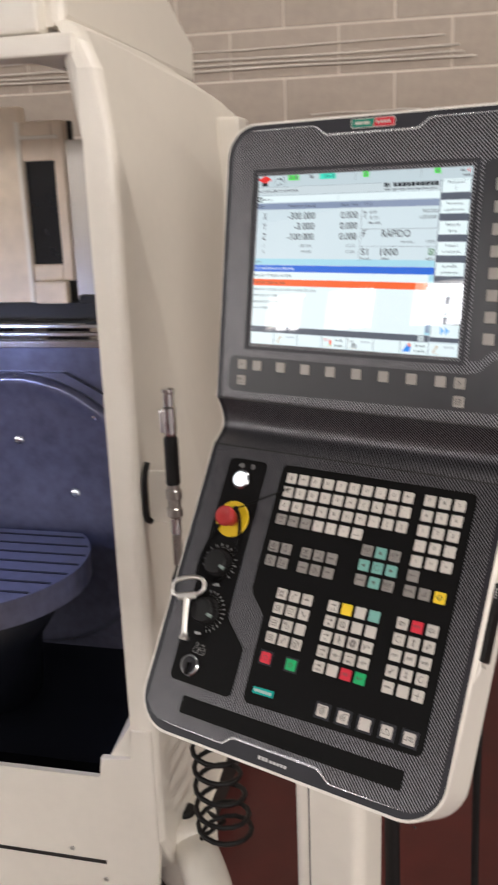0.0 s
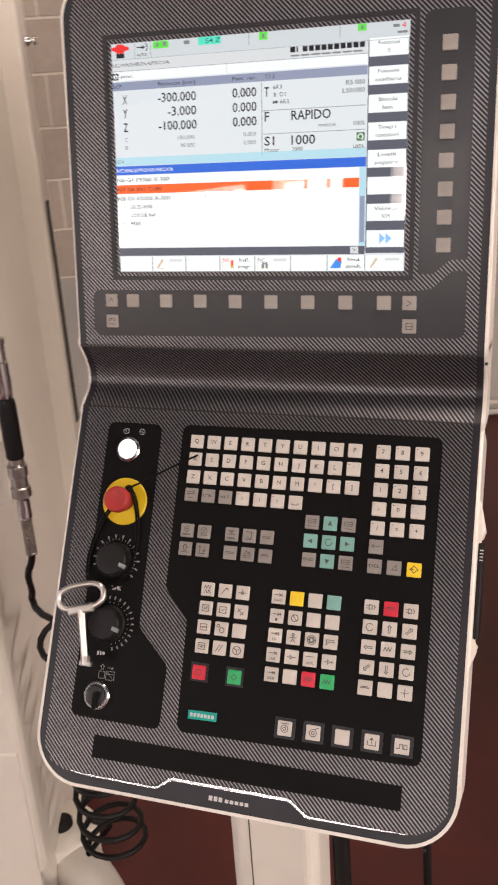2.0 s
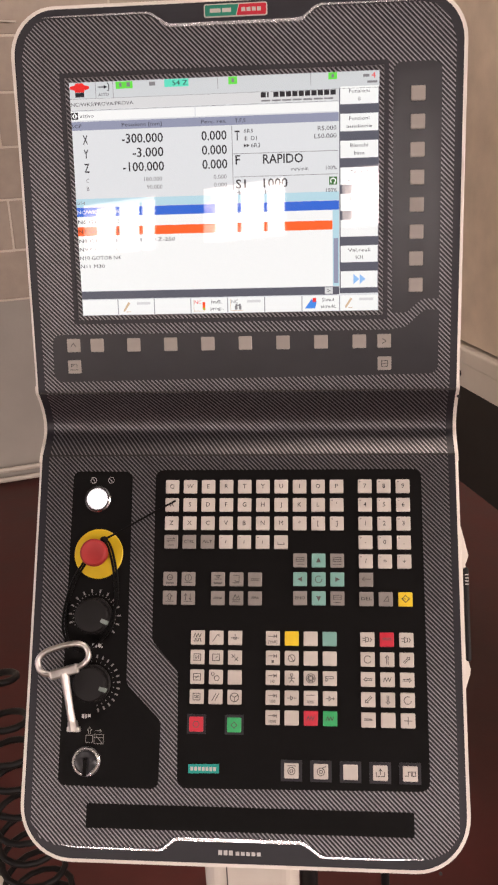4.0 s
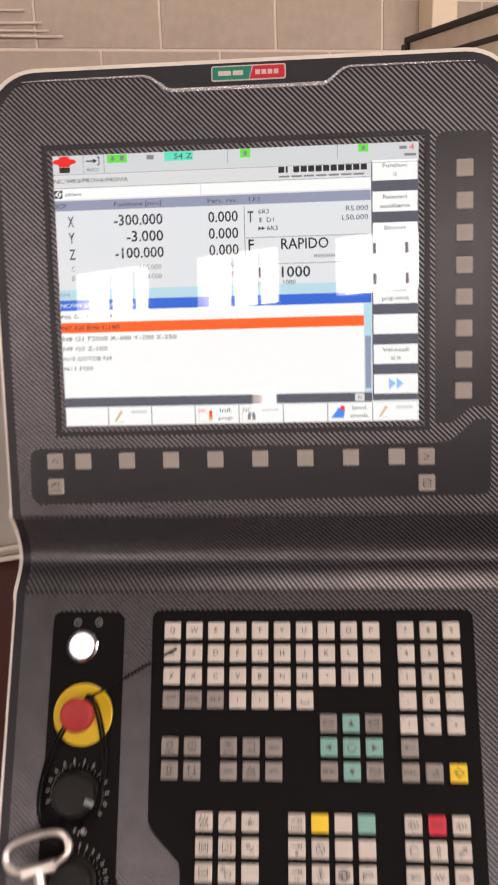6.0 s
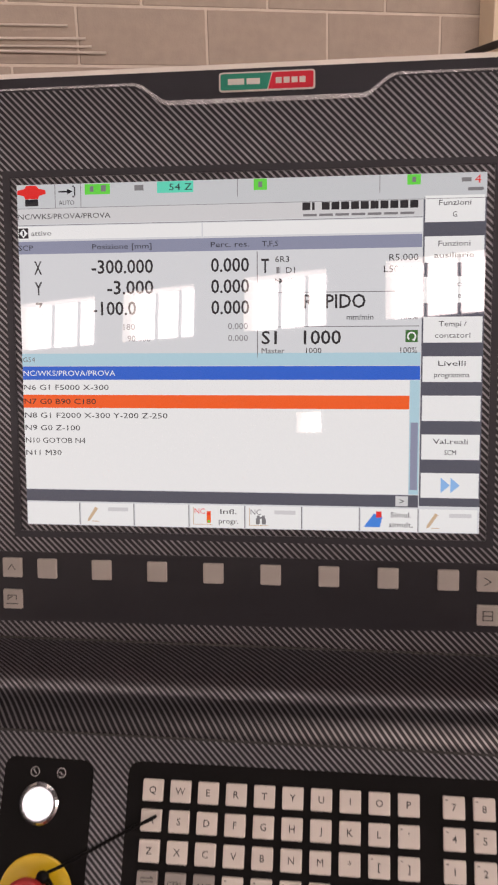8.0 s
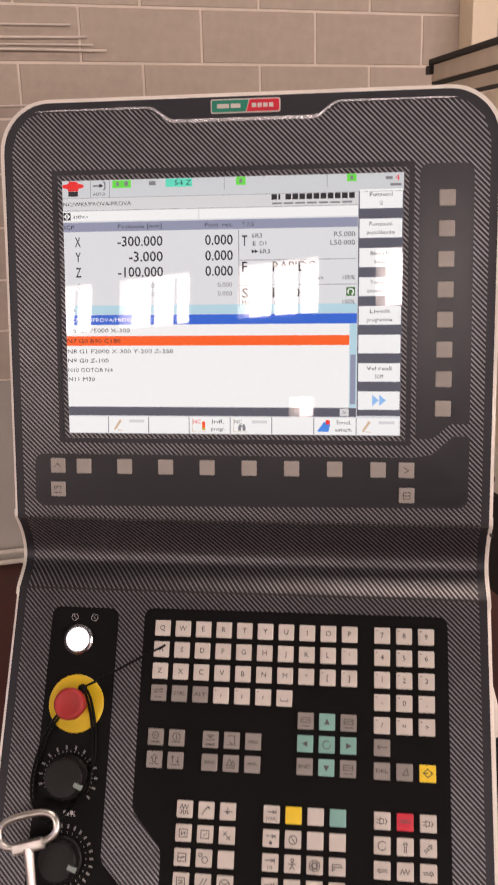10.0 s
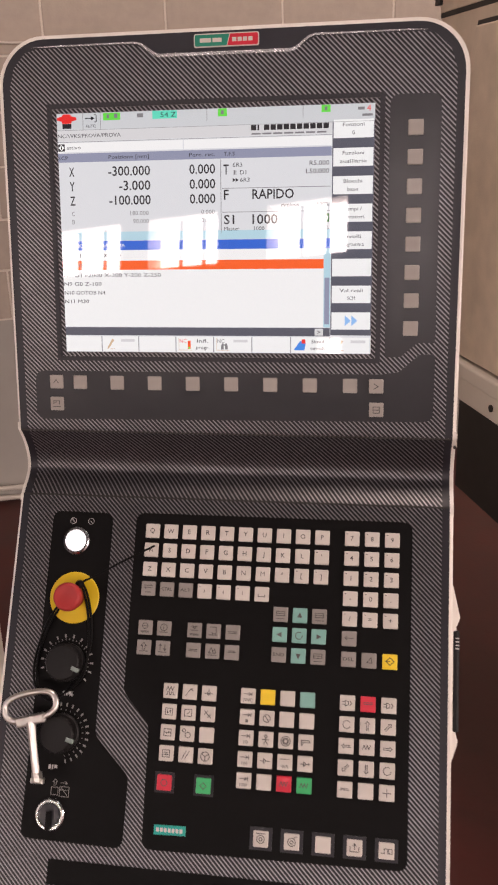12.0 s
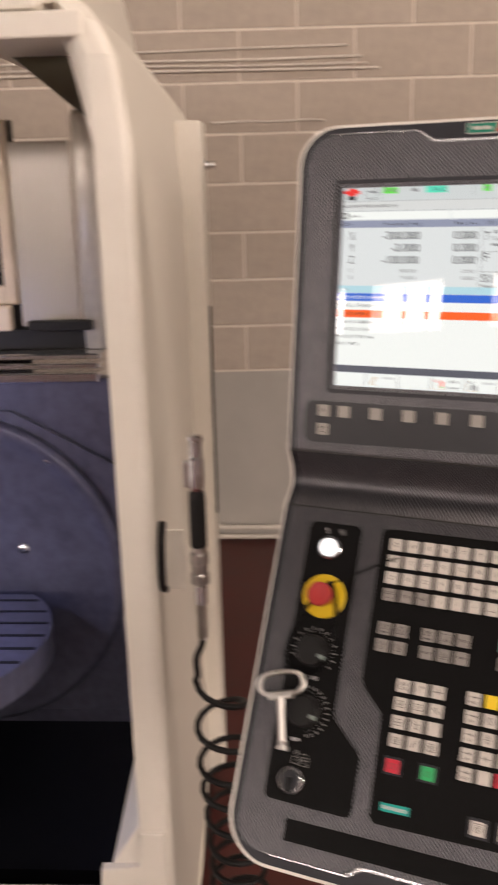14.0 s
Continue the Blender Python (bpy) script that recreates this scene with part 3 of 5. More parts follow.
box(bm, -0.002, 0.9, -0.75, 0.002, 1.712, 1.721)
part("joint", bm, OLD_BLACK, old)
bm = bmesh.new()
box(bm, -0.003, 0.9, -0.75, 0.003, 1.721, 1.752, 0.002)
part("lid", bm, CREAM_OLD, old)
bm = bmesh.new()
box(bm, -0.008, 0.9, -0.75, 0.008, 1.752, 1.763, 0.002)
part("seal", bm, OLD_BLACK, old, "black rubber edge")
bm = bmesh.new()
box(bm, -0.012, 0.0, -0.008, 0.012, 1.735, 1.751, 0.002)
part("hinge", bm, OLD_BLACK, old)
bm = bmesh.new()
box(bm, -0.010, 0.0, -0.004, 0.014, 1.672, 1.690, 0.002)
part("clip", bm, OLD_BLACK, old)
# The side door, its rear edge slanting back towards the foot.
TO_SIDE = Matrix(((0, 0, -1, 0), (1, 0, 0, 0), (0, 1, 0, 0), (0, 0, 0, 1)))
bm = bmesh.new()
slab(bm, [(-0.75, 1.078), (-0.004, 1.078), (-0.103, 1.50), (-0.179, 1.690), (-0.75, 1.690)], 0.001, 0.005, 0, 1, TO_SIDE)
side_door = part("door", bm, OLD_BLACK, old, "side door with a black rubber seal")
bm = bmesh.new()
slab(bm, [(-0.75, 1.08), (-0.016, 1.08), (-0.116, 1.50), (-0.189, 1.681), (-0.75, 1.681)], 0.004, 0.014, 0.003, 2, TO_SIDE)
part("leaf", bm, CREAM_OLD, side_door, "beige painted door leaf")
bm = bmesh.new()
box(bm, -0.030, 0.4, -0.74, -0.03, 1.045, 1.075, 0.004)
box(bm, -0.022, 0.4, -0.74, -0.03, 0.995, 1.043, 0.003)
part("ledge", bm, CREAM, old, "cream sheet-metal ledge")
for y in (-0.16, -0.36, -0.56):
    bm = bmesh.new()
    lathe(bm, [(0.007, 0), (0.007, 0.003), (0.004, 0.004)], 12, pose(-0.022, y, 1.02, 0, -90, 0))
    part("screw", bm, OLD_BLACK, old)
bm = bmesh.new()
box(bm, 0.05, 0.9, -0.72, -0.06, 0.74, 0.994)
part("bed", bm, OLD_BLACK, old, "dark machine bed")
bm = bmesh.new()
box(bm, 0.45, 0.9, -0.60, -0.15, 0.0, 0.739, 0.01)
part("pedestal", bm, OLD_BLACK, old)

# ---- the control console ----
CX = 0.013  # middle of the console
XL, XR = -0.2095, 0.2355
console = thing("control_console", pose(0, 0, 1.43, 80.8, 0, 0), "white-rimmed machine control console with screen and keyboard", "control panel")
LOW = pose(0, -0.24, -0.0081, -22.3, 0, 0)  # the keyboard's slope


def fillet(points, r, seg=5):
    """Rounds the corners of an outline; r: one radius or one for each point."""
    out, k = [], len(points)
    for i, p in enumerate(points):
        q = r[i] if isinstance(r, (list, tuple)) else r
        p, a, b = Vector(p), Vector(points[i - 1]), Vector(points[(i + 1) % k])
        if q <= 0:
            out.append(tuple(p))
            continue
        u, v = (a - p).normalized(), (b - p).normalized()
        half = math.acos(max(-1, min(1, u.dot(v)))) / 2
        cut = min(q / math.tan(half), 0.49 * (a - p).length, 0.49 * (b - p).length)
        s, e = p + u * cut, p + v * cut
        for j in range(seg + 1):
            t = j / seg
            out.append(tuple((1 - t) ** 2 * s + 2 * t * (1 - t) * p + t * t * e))
    return out


def sheet(points, z, m=None, thick=0.0004):
    bm = bmesh.new()
    return slab(bm, points, z - thick, z, 0.0, 1, m)


# White shell: an upper and a lower tray joined by the bend.
COVE = [(-0.188, 0.0), (-0.195, -0.0003), (-0.200, -0.0045), (-0.207, -0.0100), (-0.215, -0.0150), (-0.224, -0.0190), (-0.233, -0.0208), (-0.241, -0.0195), (-0.248, -0.0150), (-0.2545, -0.0085), (-0.260, -0.0025), (-0.2645, 0.0012), (-0.270, 0.0043)]

COVE = [(p.x, p.y) for p in smooth_path([(v, w, 0) for v, w in COVE], 4)]

bm = bmesh.new()
slab(bm, rounded(XL, XR, -0.193, 0.1855, (0, 0, 0.046, 0.046), 10), -0.095, -0.0008, 0.0045, 3)
slab(bm, rounded(XL, XR, -0.4325, -0.029, (0.054, 0.054, 0, 0), 10), -0.080, -0.0008, 0.0045, 3, LOW)
ring = []
for i in range(len(COVE)):
    v, w = COVE[i]
    ring.append([bm.verts.new((x, v, z)) for x, z in ((XL, w - 0.0015), (XL, -0.088), (XR, -0.088), (XR, w - 0.0015))])
for a, b in zip(ring, ring[1:]):
    for j in range(4):
        bm.faces.new((a[j], a[(j + 1) % 4], b[(j + 1) % 4], b[j]))
bm.faces.new(ring[0])
bm.faces.new(list(reversed(ring[-1])))
part("housing", bm, WHITE_RIM, console)
# Dark face, then the woven foil, then the plain foils of the key fields.
FL, FR = XL + 0.0038, XR - 0.0038
part("upper_face", sheet(rounded(FL, FR, -0.194, 0.1822, (0, 0, 0.043, 0.043), 10), 0.0, thick=0.002), CHARCOAL, console)
part("lower_face", sheet(rounded(FL, FR, -0.4290, -0.0245, (0.050, 0.050, 0, 0), 10), 0.0, thick=0.002), CHARCOAL, console, m=LOW)
WL, WR = -0.198, 0.2245
top_weave = [(WL, -0.1925), (WR, -0.1925), (WR, 0.140), (0.2185, 0.158), (0.204, 0.1715), (0.193, 0.1735), (0.0975, 0.1735), (0.0752, 0.1612), (-0.0496, 0.1612), (-0.0724, 0.1735), (-0.170, 0.1735), (-0.182, 0.1700), (-0.1935, 0.157), (WL, 0.140)]
part("woven_foil", sheet(top_weave, 0.0004), WEAVE, console, "carbon-look woven foil")
low_weave = [(WL, -0.0255), (WL, -0.395), (-0.188, -0.4105), (-0.172, -0.4170), (-0.0700, -0.4170), (-0.0502, -0.4055), (0.0722, -0.4055), (0.0960, -0.4188), (0.197, -0.4188), (0.2135, -0.411), (WR, -0.396), (WR, -0.0255)]
part("woven_foil", sheet(list(reversed(low_weave)), 0.0004), WEAVE, console, "carbon-look woven foil", LOW)
bm = bmesh.new()
grid = []
for i in range(len(COVE)):
    v, w = COVE[i]
    grid.append([bm.verts.new((x, v, w + 0.0002)) for x in (FL, WL, WR, FR)])
for a, b in zip(grid, grid[1:]):
    bm.faces.new((a[1], a[2], b[2], b[1]))
part("bend_foil", bm, WEAVE, console, "curved strip of carbon-look foil", smooth=True)
for a, b in ((FL, WL), (WR, FR)):
    bm = bmesh.new()
    rows = [[bm.verts.new((x, v, w)) for x in (a, b)] for v, w in COVE]
    for p, q in zip(rows, rows[1:]):
        bm.faces.new((p[0], p[1], q[1], q[0]))
    part("bend_edge", bm, CHARCOAL, console, smooth=True)
bars([(FL, FR, -0.1962, -0.1945)], OLD_BLACK, console, 0.0002, "seam")
ob = bars([(FL, FR, -0.0258, -0.0240)], OLD_BLACK, console, 0.0004, "seam")
ob.matrix_basis = LOW


def trim(points, widths, z, m=None):
    bm = bmesh.new()
    left = [(x, y) for x, y in points]
    right = [(x, y - w) for (x, y), w in zip(points, widths)]
    slab(bm, list(reversed(left + list(reversed(right)))), z - 0.0006, z, 0.0, 1, m)
    return bm


TOP_TRIM = [(-0.175, 0.1748), (-0.158, 0.1756), (-0.0717, 0.1760), (-0.066, 0.1745), (-0.053, 0.1655), (-0.0493, 0.1642), (0.0749, 0.1642), (0.079, 0.1655), (0.091, 0.1745), (0.0967, 0.1760), (0.180, 0.1756), (0.197, 0.1748)]
TRIM_W = [0.0003, 0.0012, 0.0018, 0.0026, 0.0032, 0.0030, 0.0030, 0.0032, 0.0026, 0.0018, 0.0012, 0.0003]
part("silver_trim", trim(TOP_TRIM, TRIM_W, 0.0012), SILVER, console, "thin silver trim line")
LOW_TRIM = [(-0.165, -0.4165), (-0.150, -0.4175), (-0.0689, -0.4178), (-0.064, -0.4165), (-0.053, -0.4075), (-0.0494, -0.4060), (0.0715, -0.4060), (0.076, -0.4075), (0.091, -0.4180), (0.096, -0.4193), (0.155, -0.4195), (0.19, -0.4190)]
part("silver_trim", trim(LOW_TRIM, TRIM_W, 0.0012), SILVER, console, "thin silver trim line", LOW)

# Key fields.
right_field = fillet([(0.1655, -0.1170), (0.1800, -0.1170), (0.1960, -0.1035), (0.2125, -0.1035), (0.2115, 0.1210), (0.1655, 0.1210)], [0.004, 0.006, 0.008, 0.002, 0.010, 0.010])
bottom_field = fillet([(-0.187, -0.1835), (0.2125, -0.1790), (0.2130, -0.1140), (0.1985, -0.1140), (0.1795, -0.1310), (0.163, -0.1335), (-0.186, -0.1335)], [0.010, 0.010, 0.003, 0.006, 0.008, 0.004, 0.010])
part("soft_key_field", sheet(right_field, 0.0008), FOIL, console)
part("soft_key_field", sheet(bottom_field, 0.0008), FOIL, console)
left_field = fillet([(-0.172, -0.3605), (-0.0697, -0.3620), (-0.0689, -0.2965), (-0.1054, -0.2610), (-0.1060, -0.0425), (-0.1700, -0.0420)], [0.009, 0.009, 0.012, 0.012, 0.009, 0.009])
key_field = fillet([(-0.0507, -0.3605), (0.1975, -0.3575), (0.1964, -0.0405), (-0.0813, -0.0410), (-0.0802, -0.2175), (-0.0525, -0.2480)], [0.010, 0.010, 0.010, 0.010, 0.012, 0.012])
part("switch_field", sheet(left_field, 0.0008), DIM_FOIL, console, m=LOW)
part("keyboard_field", sheet(key_field, 0.0008), DIM_FOIL, console, m=LOW)
part("hand_rest", sheet(rounded(-0.1415, 0.1815, -0.4000, -0.3768, 0.002), 0.0008), DIM_FOIL, console, "plain dark strip", LOW)

# Screen.
SW, SH = 0.15205, 0.11405
bm = bmesh.new()
for x0, x1, y0, y1 in ((-0.1614, 0.1612, SH + 0.0045, 0.1232), (-0.1614, 0.1612, -0.1230, -SH - 0.0045), (-0.1614, -SW - 0.0045, -SH - 0.0045, SH + 0.0045), (SW + 0.0045, 0.1612, -SH - 0.0045, SH + 0.0045)):
    box(bm, x0, x1, y0, y1, -0.001, 0.0018)
part("screen_frame", bm, CHARCOAL, console, "charcoal screen frame")
part("screen_gasket", slab(bmesh.new(), rounded(-SW - 0.0046, SW + 0.0046, -SH - 0.0046, SH + 0.0046, 0.001, 2), -0.006, 0.0003), DIM_FOIL, console, "black gasket round the display")
G_PAGE = glow("screen_page", (0.68, 0.74, 0.73), 1.0)
G_WHITE = glow("screen_white", (0.85, 0.91, 0.865), 1.0)
G_TOP = glow("screen_top_bar", (0.58, 0.64, 0.63), 1.0)
G_PALE = glow("screen_pale", (0.64, 0.68, 0.66), 1.0)
G_HEAD = glow("screen_head_bar", (0.26, 0.30, 0.40), 1.0)
G_DARK = glow("screen_dark_bar", (0.085, 0.095, 0.12), 1.0)
G_BLUE = glow("screen_blue", (0.015, 0.13, 0.62), 1.0)
G_ORANGE = glow("screen_orange", (0.95, 0.12, 0.012), 1.0)
G_CYAN = glow("screen_cyan", (0.42, 0.68, 0.74), 1.0)
G_GREEN = glow("screen_green", (0.10, 0.72, 0.06), 1.0)
G_TEAL = glow("screen_teal", (0.08, 0.72, 0.50), 1.0)
G_RED = glow("screen_red", (0.80, 0.025, 0.02), 1.0)
G_INK = glow("screen_ink", (0.012, 0.014, 0.018), 1.0)
G_GREY = glow("screen_grey", (0.20, 0.21, 0.21), 1.0)
G_ICON = glow("screen_icon_blue", (0.04, 0.25, 0.75), 1.0)
G_SKY = glow("screen_icon_sky", (0.25, 0.52, 0.85), 1.0)
G_TAN = glow("screen_icon_tan", (0.62, 0.48, 0.30), 1.0)
bm = bmesh.new()
box(bm, -SW, SW, -SH, SH, -0.003, 0.0)
display = part("display", bm, G_PAGE, console, "lit control display with axis positions", Matrix.Translation((0, 0, 0.0007)))


def lit(name, rects, mat, z=0.0001):
    for r in rects:
        bars([r], mat, display, z, name, 0.0001)


def say(text, x, y, h, w=None, align="l", mat=None, z=0.00045):
    return letters(text, x, y, h, mat or G_INK, display, z, w, align, bold=0.012 if h > 0.006 else 0.0)


lit("status_bar", [(-SW, SW, 0.0985, SH)], G_TOP)
lit("path_band", [(-SW, 0.113, 0.0885, 0.0983)], G_PALE)
lit("state_band", [(-SW, -0.028, 0.0785, 0.0870), (-0.027, 0.113, 0.0785, 0.0870)], G_WHITE)
lit("head_bar", [(-SW, 0.113, 0.0690, 0.0772)], G_HEAD)
lit("divider", [(0.0080, 0.0086, 0.000, 0.068), (0.009, 0.112, 0.0415, 0.0420), (0.009, 0.112, 0.0195, 0.0200)], G_GREY)
lit("divider", [(-SW, SW, 0.09845, 0.09875), (-SW, 0.113, 0.0875, 0.0879), (-0.126, -0.1256, 0.0985, SH), (-0.1085, -0.1081, 0.0985, SH), (-0.0045, -0.0041, 0.103, SH), (0.0860, 0.0864, 0.103, SH)], G_GREY, 0.0003)
lit("offset_band", [(-SW, 0.113, -0.0052, 0.0030)], G_CYAN)
lit("title_bar", [(-SW, 0.113, -0.0145, -0.0056)], G_BLUE)
lit("program_page", [(-SW, 0.1065, -0.0890, -0.0147)], G_WHITE)
lit("active_line", [(-SW, 0.1065, -0.0335, -0.0247)], G_ORANGE, 0.00022)
lit("scroll_bar", [(0.1068, 0.113, -0.0890, -0.0147)], G_CYAN)
lit("scroll_thumb", [(0.1075, 0.1122, -0.0860, -0.0420)], G_HEAD, 0.00022)
lit("dark_bar", [(-SW, 0.113, -0.0975, -0.0895)], G_DARK)
lit("page_button", [(0.0985, 0.1065, -0.0968, -0.0902)], G_PALE, 0.00022)
lit("soft_key_gap", [(0.1135, SW, -0.0965, 0.1005)], G_DARK)
cells = [(-SW + 0.0005 + i * 0.03795, -SW + 0.0372 + i * 0.03795, -0.1135, -0.0985) for i in range(8)]
lit("soft_key", cells, G_WHITE, 0.00018)
lit("soft_key_line", [(c[1], c[1] + 0.0006, c[2], c[3]) for c in cells[:-1]], G_GREY, 0.0003)
keys_y = [0.0925 - i * 0.02502 for i in range(8)]
lit("soft_key", [(0.1145, 0.1512, y - 0.0083, y + 0.0080) for y in keys_y], G_WHITE, 0.00022)
for y, a, b in zip(keys_y, ("Funzioni", "Funzioni", "Blocchi", "Tempi /", "Livelli", "", "Val.reali", ""), ("G", "ausiliarie", "base", "contatori", "programma", "", "SCM", "")):
    if a:
        say(a, 0.1328, y + 0.0036, 0.0033, 0.00245 * len(a), "c")
        say(b, 0.1328, y - 0.0036, 0.0033, 0.00245 * len(b), "c")
bm = bmesh.new()
for dx in (0, 0.0062):
    slab(bm, [(0.1272 + dx, -0.0876), (0.1330 + dx, -0.0826), (0.1272 + dx, -0.0776)], 0.0004, 0.0005)
part("arrow_icon", bm, G_SKY, display)
# Status icons.
bm = bmesh.new()
slab(bm, fillet([(-0.1465, 0.1048), (-0.1375, 0.1048), (-0.1368, 0.1068), (-0.1320, 0.1080), (-0.1325, 0.1105), (-0.1372, 0.1115), (-0.1385, 0.1134), (-0.1455, 0.1134), (-0.1468, 0.1115), (-0.1515, 0.1105), (-0.1520, 0.1080), (-0.1472, 0.1068)], 0.0006, 2), 0.0003, 0.0004)
part("stop_icon", bm, G_RED, display)
lit("stop_icon_base", [(-0.1465, -0.1375, 0.1002, 0.1046)], G_INK, 0.0003)
say("AUTO", -0.1181, 0.1020, 0.0028, 0.0105, "c")
lit("arrow_icon", [(-0.1235, -0.1165, 0.1086, 0.1096), (-0.1128, -0.1120, 0.1060, 0.1120), (-0.1140, -0.1128, 0.1118, 0.1128), (-0.1140, -0.1128, 0.1052, 0.1062)], G_INK, 0.0003)
bm = bmesh.new()
slab(bm, [(-0.1175, 0.1072), (-0.1138, 0.1091), (-0.1175, 0.1110)], 0.0003, 0.0004)
part("arrow_icon", bm, G_INK, display)
lit("green_icon", [(-0.1055, -0.0885, 0.1068, 0.1135), (0.0062, 0.0148, 0.1068, 0.1138), (0.1032, 0.1115, 0.1075, 0.1138)], G_GREEN, 0.0003)
lit("teal_icon", [(-0.0570, -0.0330, 0.1066, 0.1138)], G_TEAL, 0.0003)
say("54 Z", -0.0415, 0.1102, 0.0042, 0.0150, "c")
say("4", 0.1465, 0.1100, 0.0052, 0.0038, "c", G_RED)
lit("small_icon", [(0.1365, 0.1425, 0.1085, 0.1110), (-0.0720, -0.0660, 0.1085, 0.1120), (0.0092, 0.0118, 0.1085, 0.1120), (0.1062, 0.1086, 0.1090, 0.1122), (-0.1020, -0.0995, 0.1085, 0.1120), (-0.0945, -0.0912, 0.1085, 0.1125)], G_GREY, 0.00045)
lit("clock_bars", [(0.1405, 0.1500, 0.1030, 0.1050)], G_GREY, 0.0003)
MARK = [(0.0375 + 0.00615 * i, 0.0375 + 0.00615 * i + (0.0016 if i == 1 else 0.0050)) for i in range(12)]
lit("maker_mark", [(a, b, 0.0934, 0.0982) for a, b in MARK], G_INK, 0.0003)
lit("maker_line", [(0.0380 + 0.0102 * i, 0.0380 + 0.0102 * i + 0.0086, 0.0895, 0.0910) for i in range(7)], G_GREY, 0.0003)
say("NC/WKS/PROVA/PROVA", -0.1515, 0.0934, 0.0034, 0.0630)
lit("state_icon", [(-0.1517, -0.1450, 0.0793, 0.0860)], G_INK, 0.0003)
bm = bmesh.new()
slab(bm, [(-0.1513, 0.08265), (-0.14835, 0.0797), (-0.1454, 0.08265), (-0.14835, 0.0856)], 0.0004, 0.0005)
part("state_icon", bm, G_WHITE, display)
lit("state_icon", [(-0.1489, -0.1478, 0.0810, 0.0843)], G_INK, 0.0005)
say("attivo", -0.1430, 0.0826, 0.0032, 0.0140)
say("SCP", -0.1520, 0.0731, 0.0034, 0.0100)
say("Posizione [mm]", -0.0613, 0.0731, 0.0034, 0.0400, "r")
say("Perc. res.", 0.0030, 0.0731, 0.0034, 0.0250, "r")
say("T,F,S", 0.0115, 0.0731, 0.0034, 0.0105)
for axis, y, a, b in (("X", 0.0600, "-300.000", "0.000"), ("Y", 0.0464, "-3.000", "0.000"), ("Z", 0.0328, "-100.000", "0.000")):
    say(axis, -0.1390, y, 0.0086, 0.0052, "c")
    say(a, -0.0605, y, 0.0088, 0.0052 * len(a), "r")
    say(b, 0.0030, y, 0.0088, 0.0050 * len(b), "r")
for axis, y, a, b in (("C", 0.0205, "180.000", "0.000"), ("B", 0.0128, "90.000", "0.000")):
    say(axis, -0.1390, y, 0.0042, 0.0026, "c", G_GREY)
    say(a, -0.0630, y, 0.0040, 0.0026 * len(a), "r", G_GREY)
    say(b, 0.0020, y, 0.0040, 0.0026 * len(b), "r", G_GREY)
say("T", 0.0135, 0.0590, 0.0090, 0.0050, "c")
say("6R3", 0.0200, 0.0630, 0.0038, 0.0090)
say("D1", 0.0270, 0.0560, 0.0038, 0.0058)
say("6R3", 0.0270, 0.0492, 0.0038, 0.0090)
lit("tool_icon", [(0.0208, 0.0224, 0.0540, 0.0580), (0.0228, 0.0232, 0.0540, 0.0580)], G_GREY, 0.0003)
bm = bmesh.new()
for dx in (0, 0.0028):
    slab(bm, [(0.0198 + dx, 0.0474), (0.0226 + dx, 0.0492), (0.0198 + dx, 0.0510)], 0.0003, 0.0004)
part("tool_icon", bm, G_INK, display)
say("R5.000", 0.1108, 0.0630, 0.0042, 0.0182, "r")
say("L50.000", 0.1108, 0.0558, 0.0042, 0.0215, "r")
say("F", 0.0135, 0.0360, 0.0090, 0.0046, "c")
say("RAPIDO", 0.0385, 0.0360, 0.0088, 0.0395)
say("mm/min", 0.0660, 0.0258, 0.0036, 0.0170)
say("100%", 0.1108, 0.0258, 0.0038, 0.0105, "r")
say("S1", 0.0110, 0.0130, 0.0084, 0.0100)
say("1000", 0.0385, 0.0130, 0.0088, 0.0240)
lit("spindle_icon", [(0.1034, 0.1112, 0.0095, 0.0172)], glow("screen_dark_green", (0.03, 0.16, 0.03), 1.0), 0.0003)
bm = bmesh.new()
arc = [(0.1073 + r * math.cos(radians(a)), 0.0132 + r * math.sin(radians(a))) for r, turn in ((0.0030, 1), (0.0019, -1)) for a in list(range(-40, 231, 30))[::turn]]
slab(bm, arc, 0.0004, 0.0005)
slab(bm, [(0.1073, 0.0112), (0.1093, 0.0100), (0.1098, 0.0122)], 0.0004, 0.0005)
part("spindle_icon", bm, G_WHITE, display)
say("Master", 0.0110, 0.0045, 0.0036, 0.0150)
say("1000", 0.0400, 0.0045, 0.0036, 0.0100)
say("100%", 0.1108, 0.0045, 0.0038, 0.0105, "r")
say("G54", -0.1515, -0.0010, 0.0032, 0.0085, mat=G_GREY)
say("NC/WKS/PROVA/PROVA", -0.1515, -0.0101, 0.0036, 0.0640, mat=G_WHITE)
for y, s, w in ((-0.0196, "N6 G1 F5000 X-300", 0.0590), (-0.0291, "N7 G0 B90 C180", 0.0500), (-0.0385, "N8 G1 F2000 X-300 Y-200 Z-250", 0.0990), (-0.0470, "N9 G0 Z-100", 0.0385), (-0.0556, "N10 GOTOB N4", 0.0420), (-0.0640, "N11 M30", 0.0250)):
    say(s, -0.1513, y, 0.0036, w)
say(">", 0.1025, -0.0935, 0.0040, 0.0030, "c")
for i, (a, b) in {3: ("Infl.", "progr."), 6: ("Simul.", "simult.")}.items():
    say(a, cells[i][0] + 0.0260, -0.1025, 0.0034, 0.0022 * len(a), "c")
    say(b, cells[i][0] + 0.0260, -0.1090, 0.0034, 0.0022 * len(b), "c")
